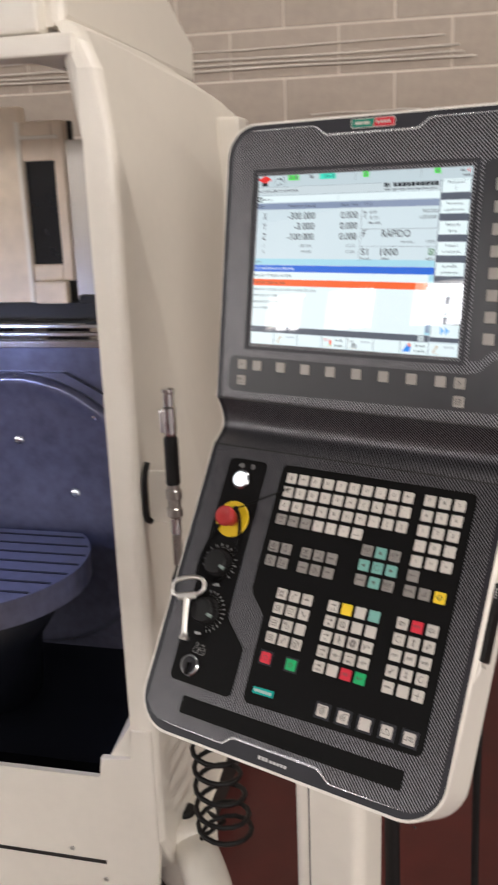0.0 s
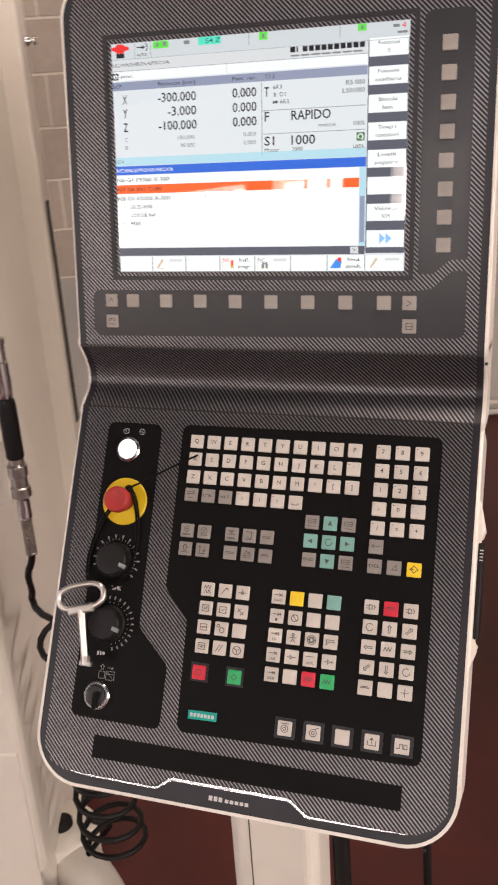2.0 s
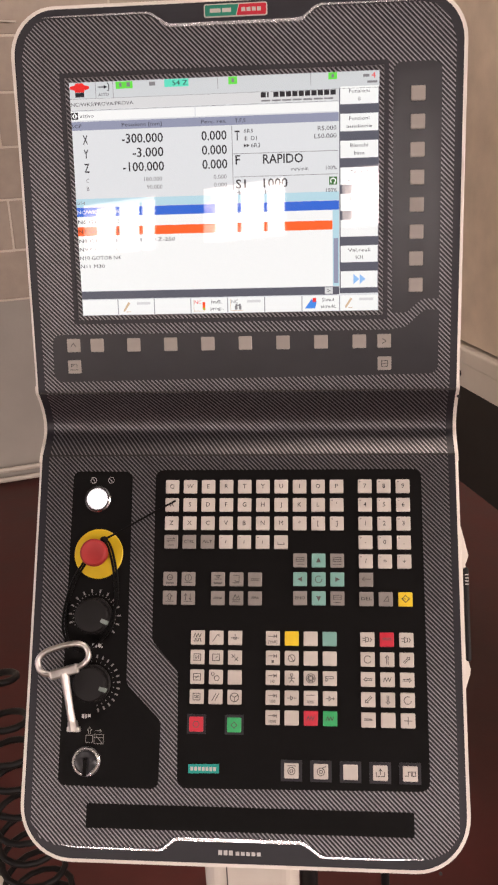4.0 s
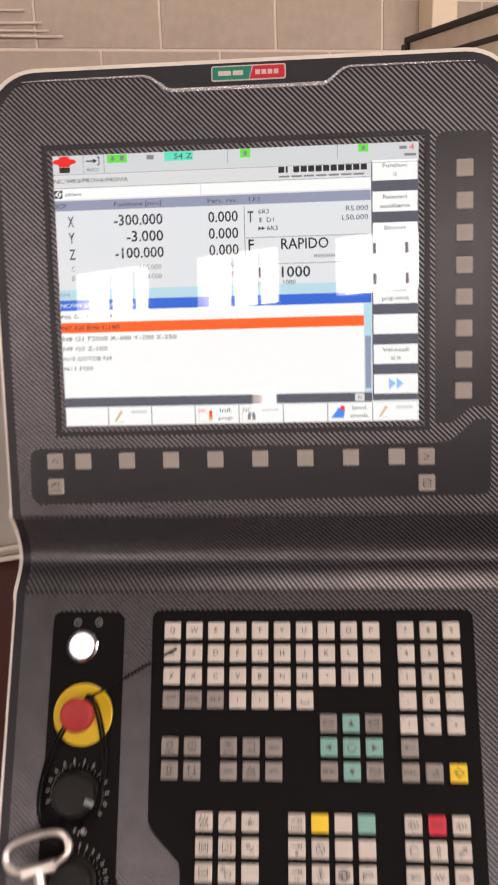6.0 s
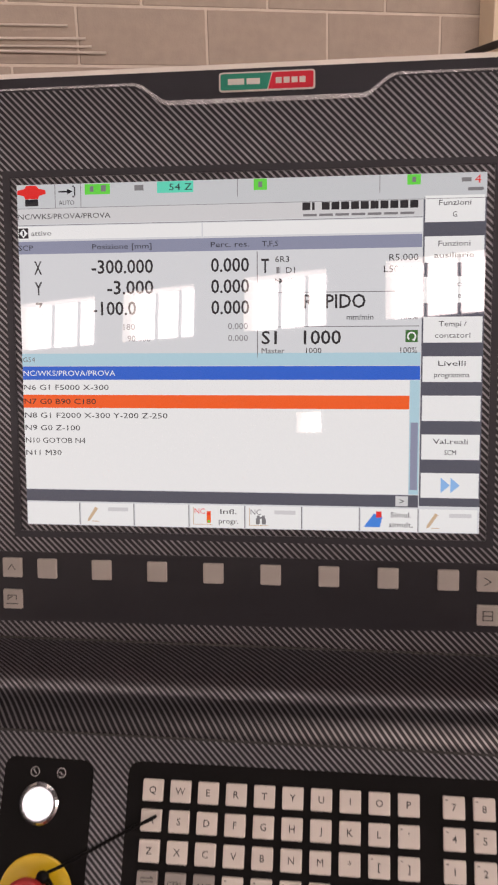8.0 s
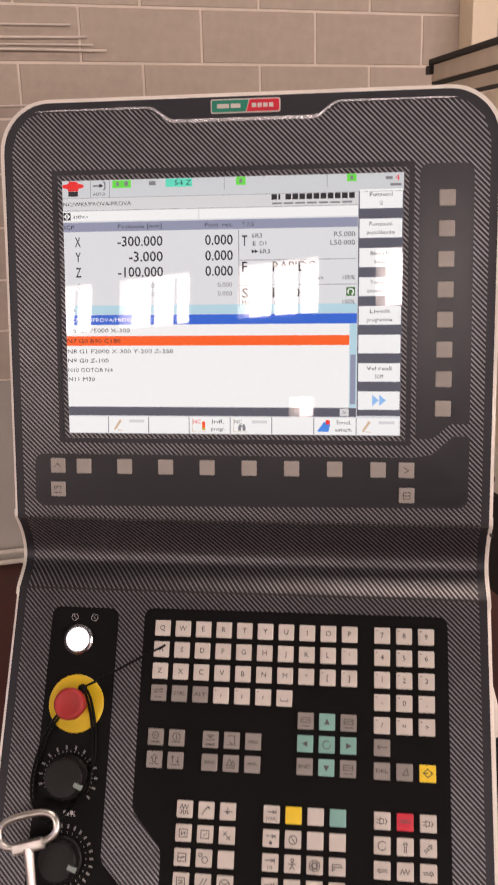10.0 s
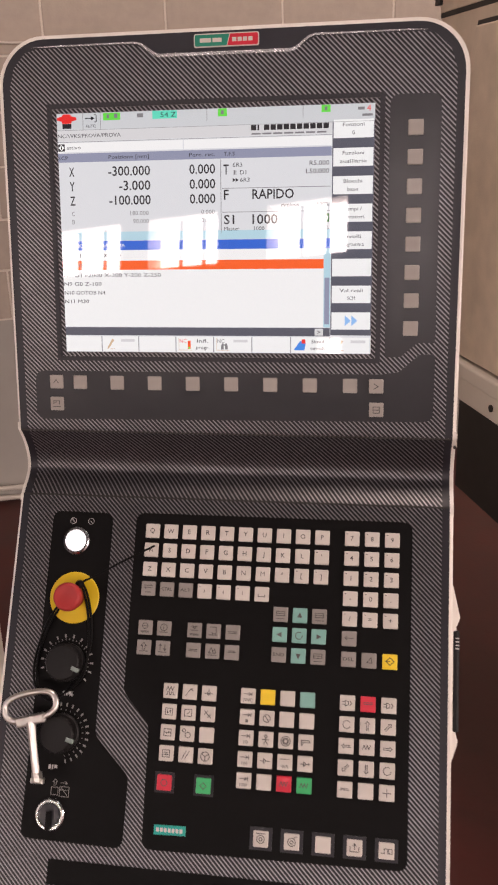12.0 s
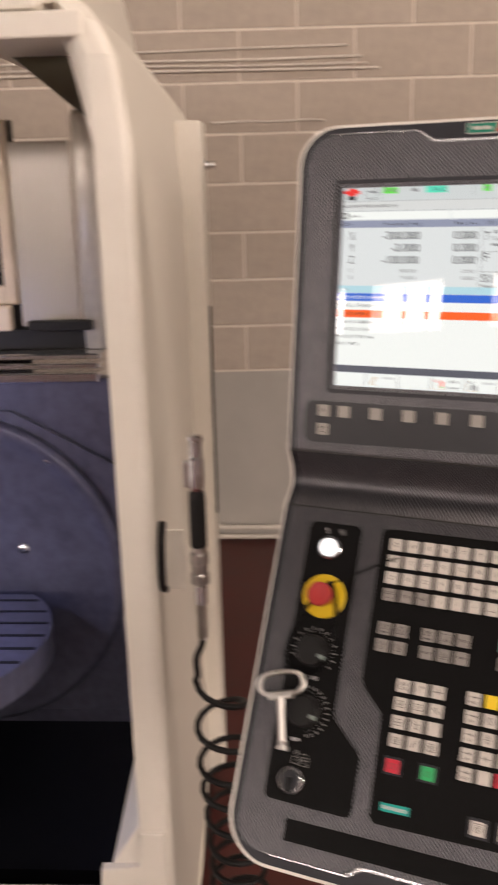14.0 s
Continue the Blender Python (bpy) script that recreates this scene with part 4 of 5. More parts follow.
for i in (1, 7):
    bm = bmesh.new()
    x = cells[i][0] + 0.0045
    slab(bm, [(x, -0.1110), (x + 0.0016, -0.1106), (x + 0.0075, -0.1022), (x + 0.0055, -0.1010), (x + 0.0004, -0.1090)], 0.0003, 0.0004)
    slab(bm, [(x + 0.0030, -0.1112), (x + 0.0080, -0.1112), (x + 0.0080, -0.1107), (x + 0.0030, -0.1107)], 0.0003, 0.0004)
    part("pencil_icon", bm, G_TAN, display)
lit("dim_word", [(cells[i][0] + 0.019, cells[i][0] + 0.033, y, y + 0.0026) for i in (1, 4, 7) for y in (-0.1038,)], G_PALE, 0.0003)
say("NC", cells[3][0] + 0.003, -0.1025, 0.0036, 0.0070, mat=G_RED)
say("NC", cells[4][0] + 0.003, -0.1025, 0.0036, 0.0070, mat=G_GREY)
lit("traffic_icon", [(cells[3][0] + 0.0112, cells[3][0] + 0.0140, -0.1105, -0.1025)], G_ORANGE, 0.0003)
lit("find_icon", [(cells[4][0] + 0.0065, cells[4][0] + 0.0092, -0.1108, -0.1068), (cells[4][0] + 0.0105, cells[4][0] + 0.0132, -0.1108, -0.1068), (cells[4][0] + 0.0072, cells[4][0] + 0.0090, -0.1068, -0.1048), (cells[4][0] + 0.0107, cells[4][0] + 0.0125, -0.1068, -0.1048), (cells[4][0] + 0.0090, cells[4][0] + 0.0107, -0.1070, -0.1058)], G_GREY, 0.0003)
lit("icon_line", [(cells[i][0] + 0.002, cells[i][0] + 0.015, -0.1118, -0.1114) for i in (3, 4)] + [(cells[i][0] + 0.002, cells[i][0] + 0.0024, -0.1116, -0.1000) for i in (3, 4)], G_TAN, 0.0003)
lit("traffic_lamp", [(cells[3][0] + 0.0118, cells[3][0] + 0.0134, -0.1102, -0.1085)], G_GREEN, 0.0005)
lit("traffic_lamp", [(cells[3][0] + 0.0118, cells[3][0] + 0.0134, -0.1050, -0.1035)], G_RED, 0.0005)
bm = bmesh.new()
x = cells[6][0]
slab(bm, [(x + 0.002, -0.1110), (x + 0.0125, -0.1110), (x + 0.0140, -0.1040), (x + 0.0085, -0.1020)], 0.0003, 0.0004)
part("simulation_icon", bm, G_ICON, display)
lit("simulation_icon", [(x + 0.010, x + 0.0135, -0.1045, -0.1005)], G_RED, 0.0005)


# ---- keys ----
def key_mesh(size, high, mat, name):
    bm = bmesh.new()
    slab(bm, rounded(-size / 2, size / 2, -size / 2, size / 2, 0.0009, 2), 0, high, 0.0008, 2)
    return mesh_of(bm, mat)


SIZE = 0.0142
CAPS = {k: key_mesh(SIZE, 0.0026, m, k) for k, m in dict(w=KEY_WHITE, g=KEY_GREY, t=KEY_TEAL, y=KEY_YELLOW, r=KEY_RED, n=KEY_GREEN, b=KEY_BEIGE).items()}
SOFT = key_mesh(0.0138, 0.0022, KEY_BEIGE, "soft")
KTOP = 0.00268


def key(kind, x, y, low=True, mesh=None):
    m = (LOW if low else Matrix()) @ Matrix.Translation((x, y, 0.0007))
    return part("key", mesh or CAPS[kind], None, console, m=m)


def stroke(ob, lines, mat=None, w=0.00072):
    """A key's sign, drawn in thin strokes (millimetres)."""
    bm = bmesh.new()
    for x0, y0, x1, y1 in lines:
        a, b = Vector((x0, y0)) / 1000, Vector((x1, y1)) / 1000
        d = (b - a)
        ang = math.atan2(d.y, d.x)
        box(bm, -w / 2, d.length + w / 2, -w / 2, w / 2, KTOP, KTOP + 0.0001, m=Matrix.Translation((a.x, a.y, 0)) @ Matrix.Rotation(ang, 4, "Z"))
    return part("sign", bm, mat or INK_SOFT, ob)


def solid(ob, pts, mat=None):
    bm = bmesh.new()
    slab(bm, [(x / 1000, y / 1000) for x, y in pts], KTOP, KTOP + 0.0001)
    return part("sign", bm, mat or INK_SOFT, ob)


def circle(r, n=12, a0=0, a1=360, cx=0, cy=0):
    p = [(cx + r * math.cos(radians(a0 + (a1 - a0) * i / n)), cy + r * math.sin(radians(a0 + (a1 - a0) * i / n))) for i in range(n + 1)]
    return [(*a, *b) for a, b in zip(p, p[1:])]


def numeral(ob, text):
    """Small digits under a key's sign."""
    letters(text, 0, -0.0034, 0.0028, INK_SOFT, ob, KTOP, 0.0016 * len(text) + 0.0008, "c", bold=0.01)


def cap(text, x, y, kind="w", small=False):
    ob = key(kind, x, y)
    if text:
        letters(text, 0, 0.0004, 0.0045 if not small else 0.0030, INK, ob, KTOP, None if len(text) < 2 else 0.0105, "c", bold=0.0 if text in "MWN*" else 0.008)
    return ob


P = 0.01912
for r, row in enumerate(("QWERTYUIOP", "ASDFGHJKL'", "ZXCVBNM*[]")):
    for c, ch in enumerate(row):
        ob = cap(ch.strip(), -0.0628 + c * P, -0.0590 - r * 0.0192)
        if ch in "'[]":
            stroke(ob, [(-5, 4.6, -4.2, 4.6)])
for c, (kind, s) in enumerate((("g", ""), ("g", "CTRL"), ("g", "ALT"), ("w", ""), ("w", ""), ("w", ""), ("w", ""))):
    ob = cap(s, -0.0628 + c * P, -0.1168, kind, True)
    if not s:
        stroke(ob, [(-4, 3, 4, 3), (4, 3, 2.4, 4), (-4, 1, 4, 1), (-4, 1, -2.4, 0), (-3, -3.5, 3, -3.5)] if c == 0 else [(-3.2, -0.6, -3.2, -2.4), (-3.2, -2.4, 3.2, -2.4), (3.2, -2.4, 3.2, -0.6)] if c == 6 else [(-0.2, -1.2, 0.2, 1.2), (-5, 4.6, -4.2, 4.6)])
for r, row in enumerate(("789", "456", "123", "-0.", "/=+")):
    for c, ch in enumerate(row):
        ob = cap(ch, 0.1384 + c * 0.0194, -0.0588 - r * 0.0193)
        stroke(ob, [(-5.2, 4.6, -4.2, 4.6)])
ob = cap("", 0.1385, -0.1545, "g")
stroke(ob, [(-4, 0.5, 4, 0.5), (-4, 0.5, -2, 2), (-4, 0.5, -2, -1)])
ob = cap("DEL", 0.1385, -0.1738, "g", True)
ob = cap("", 0.1579, -0.1738, "g")
stroke(ob, [(-2, -2, 2, 3), (-2, -2, 3, -2), (2, 3, 3, -2)])
ob = cap("", 0.1775, -0.1738, "y")
stroke(ob, [(-4, 0.5, 0, 0.5), (0, 4, 4, 0.5), (4, 0.5, 0, -3), (0, -3, -3, 0), (0, 4, -3, 1)], INK)
SHUT = [(-3, 4, 3, 4), (3, 4, 3, -1), (3, -1, -3, -1), (-3, -1, -3, 4)]
WORD = [(-4, -3.6, 4, -3.6), (-4, -4.6, 4, -4.6)]
GREY_SIGNS = {
    (0, 0, 0): circle(2.8, 10, 0, 360, 0, 1.6) + [(-1.4, 1.6, 1.4, 1.6)] + WORD,
    (0, 0, 1): circle(3.4, 12, 0, 360, 0, 1) + [(0, -0.6, 0, 1.6), (0, 2.6, 0, 3)] + WORD[:1],
    (0, 1, 0): [(-1.3, -2, -1.3, 1.5), (1.3, -2, 1.3, 1.5), (-1.3, -2, 1.3, -2), (-2.8, 1.5, -1.3, 1.5), (2.8, 1.5, 1.3, 1.5), (-2.8, 1.5, 0, 4.5), (0, 4.5, 2.8, 1.5)] + WORD[:1],
    (0, 1, 1): [(-2.4, -2, -2.4, 4), (-3.6, 2.4, -2.4, 4), (2.4, 4, 2.4, -2), (3.6, -0.4, 2.4, -2), (-2.4, 4, -1.2, 2.4), (2.4, -2, 1.2, -0.4)] + WORD[:1],
    (1, 0, 0): [(-3.4, 3.8, 3.4, 3.8), (-1.6, 2.2, 1.6, 2.2), (-3.4, 0, 3.4, 0), (-1.6, 3.8, 0, 1.2), (1.6, 3.8, 0, 1.2)] + WORD,
    (1, 0, 1): [(-3.4, 4, 2.8, 4), (2.8, 4, 2.8, -2.4), (2.8, -2.4, -0.6, -2.4), (-0.6, -2.4, -1.4, -1)] + WORD[:1],
    (1, 0, 2): [(-4, 0.6, 4, 0.6), (-4, -0.8, 4, -0.8)],
    (1, 1, 0): [(-4, 0.8, 4, 0.8), (-4, -0.6, 4, -0.6)],
    (1, 1, 1): [(-3.6, -1.6, -1, 3.6), (-1, 3.6, 0.8, -0.4), (0.8, -0.4, 2.2, 2.4), (2.2, 2.4, 3.8, -1.6), (-3.6, -1.6, 3.8, -1.6)] + WORD[:1],
    (1, 1, 2): [(-4, 0.2, 4, 0.2), (-3, 1.4, 3, 1.4)]}
for g, (x0, cols) in enumerate(((-0.0628, 2), (-0.0129, 3))):
    for r in range(2):
        for c in range(cols):
            stroke(cap("", x0 + c * P, -0.1550 - r * 0.0192, "g"), GREY_SIGNS[g, r, c], INK, 0.0006)
nav = (("g", 0), ("t", "up"), ("g", 0), ("t", "le"), ("t", "o"), ("t", "ri"), ("g", "END"), ("t", "do"), ("g", 0))
TRI = {"up": [(-2.5, -2), (2.5, -2), (0, 3)], "do": [(0, -3), (2.5, 2), (-2.5, 2)], "le": [(-3, 0), (2, -2.5), (2, 2.5)], "ri": [(-2, -2.5), (3, 0), (-2, 2.5)]}
for i, (kind, s) in enumerate(nav):
    ob = cap(s if s == "END" else "", 0.0715 + (i % 3) * 0.0189, -0.1353 - (i // 3) * 0.0191, kind, True)
    if s in TRI:
        solid(ob, TRI[s])
    elif s == "o":
        stroke(ob, circle(3.4, 10, 60, 360))
    elif s == 0:
        stroke(ob, [(-4, 3, 4, 3), (-4, 3, -4, -1), (4, 3, 4, -1), (-4, -1, 4, -1), (-4, -4, 4, -4), (-4, 1, 4, 1)], INK, 0.0005)
ARROW_R = [(-4, 2, 3, 2), (3, 2, 1, 3.2), (3, 2, 1, 0.8), (3.8, 0.6, 3.8, 3.4)]
BOXED = [(-3.5, 3.2, 3.5, 3.2), (3.5, 3.2, 3.5, -3.2), (3.5, -3.2, -3.5, -3.2), (-3.5, -3.2, -3.5, 3.2), (-1, -1, 1.5, 1)]
ZIG = [(-4, -1.5, -2.5, 2), (-2.5, 2, -1, -1.5), (-1, -1.5, 0.5, 2), (0.5, 2, 2, -1.5), (2, -1.5, 3.5, 2)]
WAVE = [(-4, -3.5, -2.6, -3.5), (-2.6, -3.5, -2.6, -1), (-2.6, -1, -0.8, -1), (-0.8, -1, -0.8, -3.5), (-0.8, -3.5, 1, -3.5), (1, -3.5, 1, -1), (1, -1, 2.8, -1), (2.8, -1, 2.8, -3.5), (2.8, -3.5, 4, -3.5)]
SIGNS_1 = ([(x0, y0 + 2, x1, y1 + 2) for x0, y0, x1, y1 in ZIG] + WAVE, [(-3.5, -3.5, -0.5, 1), (-0.5, 1, 1, 3), (1, 3, 3.5, 1.5), (1, 3, 3, 3.2)], [(-4, 0, 4, 0), (0, -1.4, 0, 3.6), (-1.2, -1.2, 1.2, -1.2), (-1.2, -1.2, -1.2, 1), (1.2, -1.2, 1.2, 1)], BOXED + [(-1.5, -1.5, -1.5, 1.5), (1.5, -1.5, 1.5, 1.5)], BOXED, [(-3, 3, 3, -3), (-3, 0, 0, 3), (0, -3, 3, 0)], BOXED + [(-3, 0, 3, 0)], circle(2.6, 8, 0, 360, 1, -1) + circle(1.6, 6, 0, 360, -3, 3), [], BOXED + [(-2, 1, 2, 1), (-2, -1, 2, -1)], [(-3.5, -3.5, 0.5, 3.5), (-0.5, -3.5, 3.5, 3.5)], circle(4.2, 14) + [(0, 0, 0, -4), (0, 0, -3, 2), (0, 0, 3, 2)])
for i, s in enumerate(SIGNS_1):
    ob = cap("", -0.0326 + (i % 3) * P, -0.2139 - (i // 3) * 0.0194)
    if s:
        stroke(ob, s)
for x, kind in ((-0.0326, "r"), (0.0056, "n")):
    ob = cap("", x, -0.2988, kind)
    stroke(ob, circle(3.2, 6) if kind == "r" else [(-3, 0, 0, 3), (0, 3, 3, 0), (3, 0, 0, -3), (0, -3, -3, 0)], INK_SOFT)
    bars([(x - 0.0095, x + 0.0095, -0.3083, -0.2893)], CHARCOAL, console, 0.0008, "key_surround", 0.0004).matrix_basis = LOW
KINDS_2 = "wywt" "wwww" "wwww" "wwww" "wwrn"
SIGNS_2 = (ARROW_R, [], [], [], ARROW_R, circle(3.4, 8, 30, 200) + circle(3.4, 8, 210, 380) + [(-2, 3, 2, -3)], [], [], ARROW_R, circle(1.3, 6, 0, 360, 0, 3) + [(0, 1.5, 0, -1.5), (-3, 0, 3, 0), (0, -1.5, -2, -4), (0, -1.5, 2, -4)], circle(4.4, 14) + circle(2, 8) + circle(3.1, 6), [(-4, 2, 3, 2), (-4, 0, 3, 0), (3, 2, 4, 0), (-4, 2, -4, -3), (-4, -3, -2, -1)], ARROW_R, [(-4, 0, -1, 0), (-1, 2, -1, -2), (-1, 2, 1.5, 0), (1.5, 0, -1, -2), (2.5, 0, 4.5, 0)], [(-4, 3, 4, 3)], [(-4, 0, -1, 0), (-1, 2, -1, -2), (-1, 2, 1.5, 0), (1.5, 0, -1, -2), (2.2, 0, 4.5, 0), (3.3, 1, 3.3, -1)], ARROW_R, [], ZIG, ZIG)
for i, (kind, s) in enumerate(zip(KINDS_2, SIGNS_2)):
    ob = cap("", 0.0440 + (i % 4) * 0.01905, -0.2138 - (i // 4) * 0.0193, kind)
    if i % 4 == 0:
        numeral(ob, ("[VAR]", "1", "10", "100", "1000")[i // 4])
    if i == 14:
        numeral(ob, "100%")
    if s:
        stroke(ob, s)
PLUG = [(-4.5, 1.2, -2, 1.2), (-4.5, -1.2, -2, -1.2), (-2, 2.5, -2, -2.5), (-2, 2.5, 1, 1.5), (1, 1.5, 1, -1.5), (1, -1.5, -2, -2.5), (2.5, 2, 4, 0), (4, 0, 2.5, -2)]
UP = [(-0.8, -4, -0.8, 2), (0.8, -4, 0.8, 2), (-1.8, 2, 0, 4), (0, 4, 1.8, 2)]


def turned(lines, deg):
    c, s = math.cos(radians(deg)), math.sin(radians(deg))
    return [(a * c - b * s, a * s + b * c, d * c - e * s, d * s + e * c) for a, b, d, e in lines]


KINDS_3 = "wrw" + "w" * 12
SIGNS_3 = (PLUG, [(-4, 0, 4, 0), (-4, 1.5, 4, 1.5)], PLUG, circle(3.6, 10, 40, 330), UP, turned(UP, -45), turned(UP, 90), ZIG, turned(UP, -90), turned(UP, 135), turned(UP, 180), circle(3.6, 10, 60, 350), [(-4, 0, 4, 0), (-4, 1.2, 3, 1.2)], [], [(-3.5, 0, 3.5, 0), (0, -3.5, 0, 3.5)])
for i, (kind, s) in enumerate(zip(KINDS_3, SIGNS_3)):
    ob = cap("", 0.1389 + (i % 3) * 0.0193, -0.2138 - (i // 3) * 0.0194, kind)
    if s:
        stroke(ob, s)
BOTTOM = (circle(3.6, 10) + circle(1.6, 6) + [(-4, 5, 4, 5)], circle(3.6, 10) + circle(1.6, 6) + [(2, 4, 5, 5)], [], [(-4, 1, -4, -3), (-4, -3, 4, -3), (4, -3, 4, 1), (0, -1, 0, 4), (0, 4, -1.5, 2), (0, 4, 1.5, 2)], [(-5, -2, -2, -2), (-2, -2, -2, 2), (-2, 2, 1, 2), (1, 2, 1, -2), (2, -2, 5, -2), (5, -2, 5, 2), (5, 2, 2, 2), (2, 2, 2, -2)])
for i, s in enumerate(BOTTOM):
    x = 0.0629 + i * 0.0289
    ob = cap("", x, -0.3410)
    bars([(x - 0.0105, x + 0.0105, -0.3510, -0.3310)], CHARCOAL, console, 0.0008, "key_surround", 0.0004).matrix_basis = LOW
    if s:
        stroke(ob, s)
for i in range(8):
    key("b", 0.1890, 0.0917 - i * 0.0259, False, SOFT)
for i in range(8):
    key("b", -0.1388 + i * 0.03885, -0.1450, False, SOFT)
for kx, ky, s in ((-0.1638, -0.1448, [(-2.5, -1, 0, 2.5), (0, 2.5, 2.5, -1)]), (0.1582, -0.1450, [(-2, 2.5, 2, 0), (2, 0, -2, -2.5)]), (-0.1642, -0.1672, [(-3, 3, 3, 3), (-3, 3, -3, 0), (3, 3, 3, 0), (-4, -3, 4, -3), (-2, 1, 0, 2)]), (0.1587, -0.1678, [(-3, 3, 3, 3), (-3, 0, 3, 0), (-3, 3, -3, -3), (3, 3, 3, -3), (-3, -3, 3, -3)])):
    stroke(key("b", kx, ky, False, SOFT), s, INK, 0.0006)

# Badges: plain shapes in their colours.
bm = bmesh.new()
slab(bm, fillet([(-0.0147, 0.1690), (0.0150, 0.1690), (0.0178, 0.1790), (-0.0147, 0.1790)], [0.0015, 0, 0, 0.0015]), 0.0002, 0.0010)
badge = part("badge", bm, BADGE_GREEN, console, "green and red maker's badge in a pale border")
bars([(-0.0100, 0.0005, 0.1722, 0.1758), (0.0020, 0.0105, 0.1722, 0.1758)], KEY_WHITE, badge, 0.0010, "mark")
bm = bmesh.new()
slab(bm, fillet([(0.0158, 0.1690), (0.0443, 0.1690), (0.0443, 0.1790), (0.0186, 0.1790)], [0, 0.0015, 0.0015, 0]), 0.0002, 0.0010)
badge_red = part("badge_field", bm, BADGE_RED, badge)
bars([(0.0205 + i * 0.0050, 0.0243 + i * 0.0050, 0.1722, 0.1758) for i in range(4)], KEY_WHITE, badge_red, 0.0010, "mark")
bm = bmesh.new()
slab(bm, rounded(-0.0158, 0.0454, 0.1680, 0.1800, 0.002, 3), 0.0, 0.0006)
part("border", bm, KEY_WHITE, badge)
bm = bmesh.new()
slab(bm, [(-0.0397, -0.3460), (-0.0090, -0.3452), (-0.0090, -0.3366), (-0.0397, -0.3374)], 0.0006, 0.0012)
maker = part("maker_plate", bm, BADGE_TEAL, console, "small teal maker's plate", LOW)
bars([(-0.0375 + i * 0.0038, -0.0348 + i * 0.0038, -0.3432, -0.3396) for i in range(7)], PALE_PRINT, maker, 0.0012, "mark")
series = bars([(-0.0085 + i * 0.0052, -0.0085 + i * 0.0052 + 0.0038, -0.4212, -0.4168) for i in range(3)] + [(0.0085 + i * 0.0052, 0.0122 + i * 0.0052, -0.4212, -0.4178) for i in range(5)], PALE_PRINT, console, 0.0002, "series_mark")
series.matrix_basis = LOW

# ---- switches ----
bm = bmesh.new()
lathe(bm, [(0.0140, 0.0006), (0.0140, 0.0035), (0.0125, 0.0050), (0.0112, 0.0050), (0.0108, 0.0042)], 32, Matrix.Translation((-0.1423, -0.0722, 0)))
lamp_part = part("push_button", bm, CHROME, console, "round lit push button in a chrome ring", LOW)
bm = bmesh.new()
lathe(bm, [(0.0105, 0.0036), (0.0105, 0.0048), (0.009, 0.0060), (0.005, 0.0066)], 28, Matrix.Translation((-0.1423, -0.0722, 0)))
part("lens", bm, glow("lamp_white", (1.0, 0.97, 0.94), 1.6, 0.3), lamp_part, "white lit lens")
for x, lines in ((-0.1480, [(-1.3, 1.3, 1.3, -1.3), (-1.3, 1.8, 0, 0)]), (-0.1290, [(-1.8, 0.3, 0, 0.3), (0, 0.3, 0, -1), (0, -1, 1.8, -1)])):
    bm = bmesh.new()
    for a, b, c, d in circle(3.1, 14) + lines:
        p, q = Vector((a, b)) / 1000, Vector((c, d)) / 1000
        v = q - p
        box(bm, 0, v.length, -0.0002, 0.0002, 0.0008, 0.0010, m=Matrix.Translation((x + p.x, -0.0517 + p.y, 0)) @ Matrix.Rotation(math.atan2(v.y, v.x), 4, "Z"))
    part("sign", bm, PALE_PRINT, console, m=LOW)
bm = bmesh.new()
lathe(bm, [(0.0258, 0.0006), (0.0258, 0.0022), (0.0250, 0.0028)], 48, Matrix.Translation((-0.1392, -0.1297, 0)))
stop = part("emergency_stop", bm, YELLOW_PLATE, console, "emergency stop with a red mushroom head on a yellow disc", LOW)
bm = bmesh.new()
lathe(bm, [(0.0105, 0.0028), (0.0105, 0.0120), (0.0130, 0.0150), (0.0141, 0.0185), (0.0141, 0.0235), (0.0132, 0.0262), (0.0115, 0.0274), (0.0100, 0.0266), (0.001, 0.0264)], 36, Matrix.Translation((-0.1392, -0.1297, 0)))
part("mushroom_head", bm, RED_PLASTIC, stop, "dull red mushroom head", smooth=True)


def knob(x, y, turn, name):
    m = LOW @ Matrix.Translation((x, y, 0))
    bm = bmesh.new()
    lathe(bm, [(0.0190, 0.0008), (0.0190, 0.0030), (0.0178, 0.0042), (0.0172, 0.0140), (0.0158, 0.0162), (0.010, 0.0165)], 40)
    ob = part(name, bm, RUBBER, console, "black rotary knob with a pale pointer", m)
    bm = bmesh.new()
    for i in range(20):
        box(bm, 0.0168, 0.0180, -0.0008, 0.0008, 0.0045, 0.0145, m=Matrix.Rotation(2 * math.pi * i / 20, 4, "Z"))
    part("ribs", bm, RUBBER, ob)
    bm = bmesh.new()
    box(bm, 0.0112, 0.0192, -0.0021, 0.0021, 0.0130, 0.0168, 0.0006, m=Matrix.Rotation(radians(turn), 4, "Z"))
    part("pointer", bm, DULL_POINTER, ob)
    return ob


letters("%", -0.1340, -0.2225, 0.0045, PALE_PRINT, console, 0.0009, 0.0045, "c").matrix_basis = LOW @ Matrix.Translation((-0.1335, -0.2235, 0.0009))
knob_a = knob(-0.1412, -0.1935, -22, "override_knob")
knob_b = knob(-0.1405, -0.2612, -18, "override_knob")


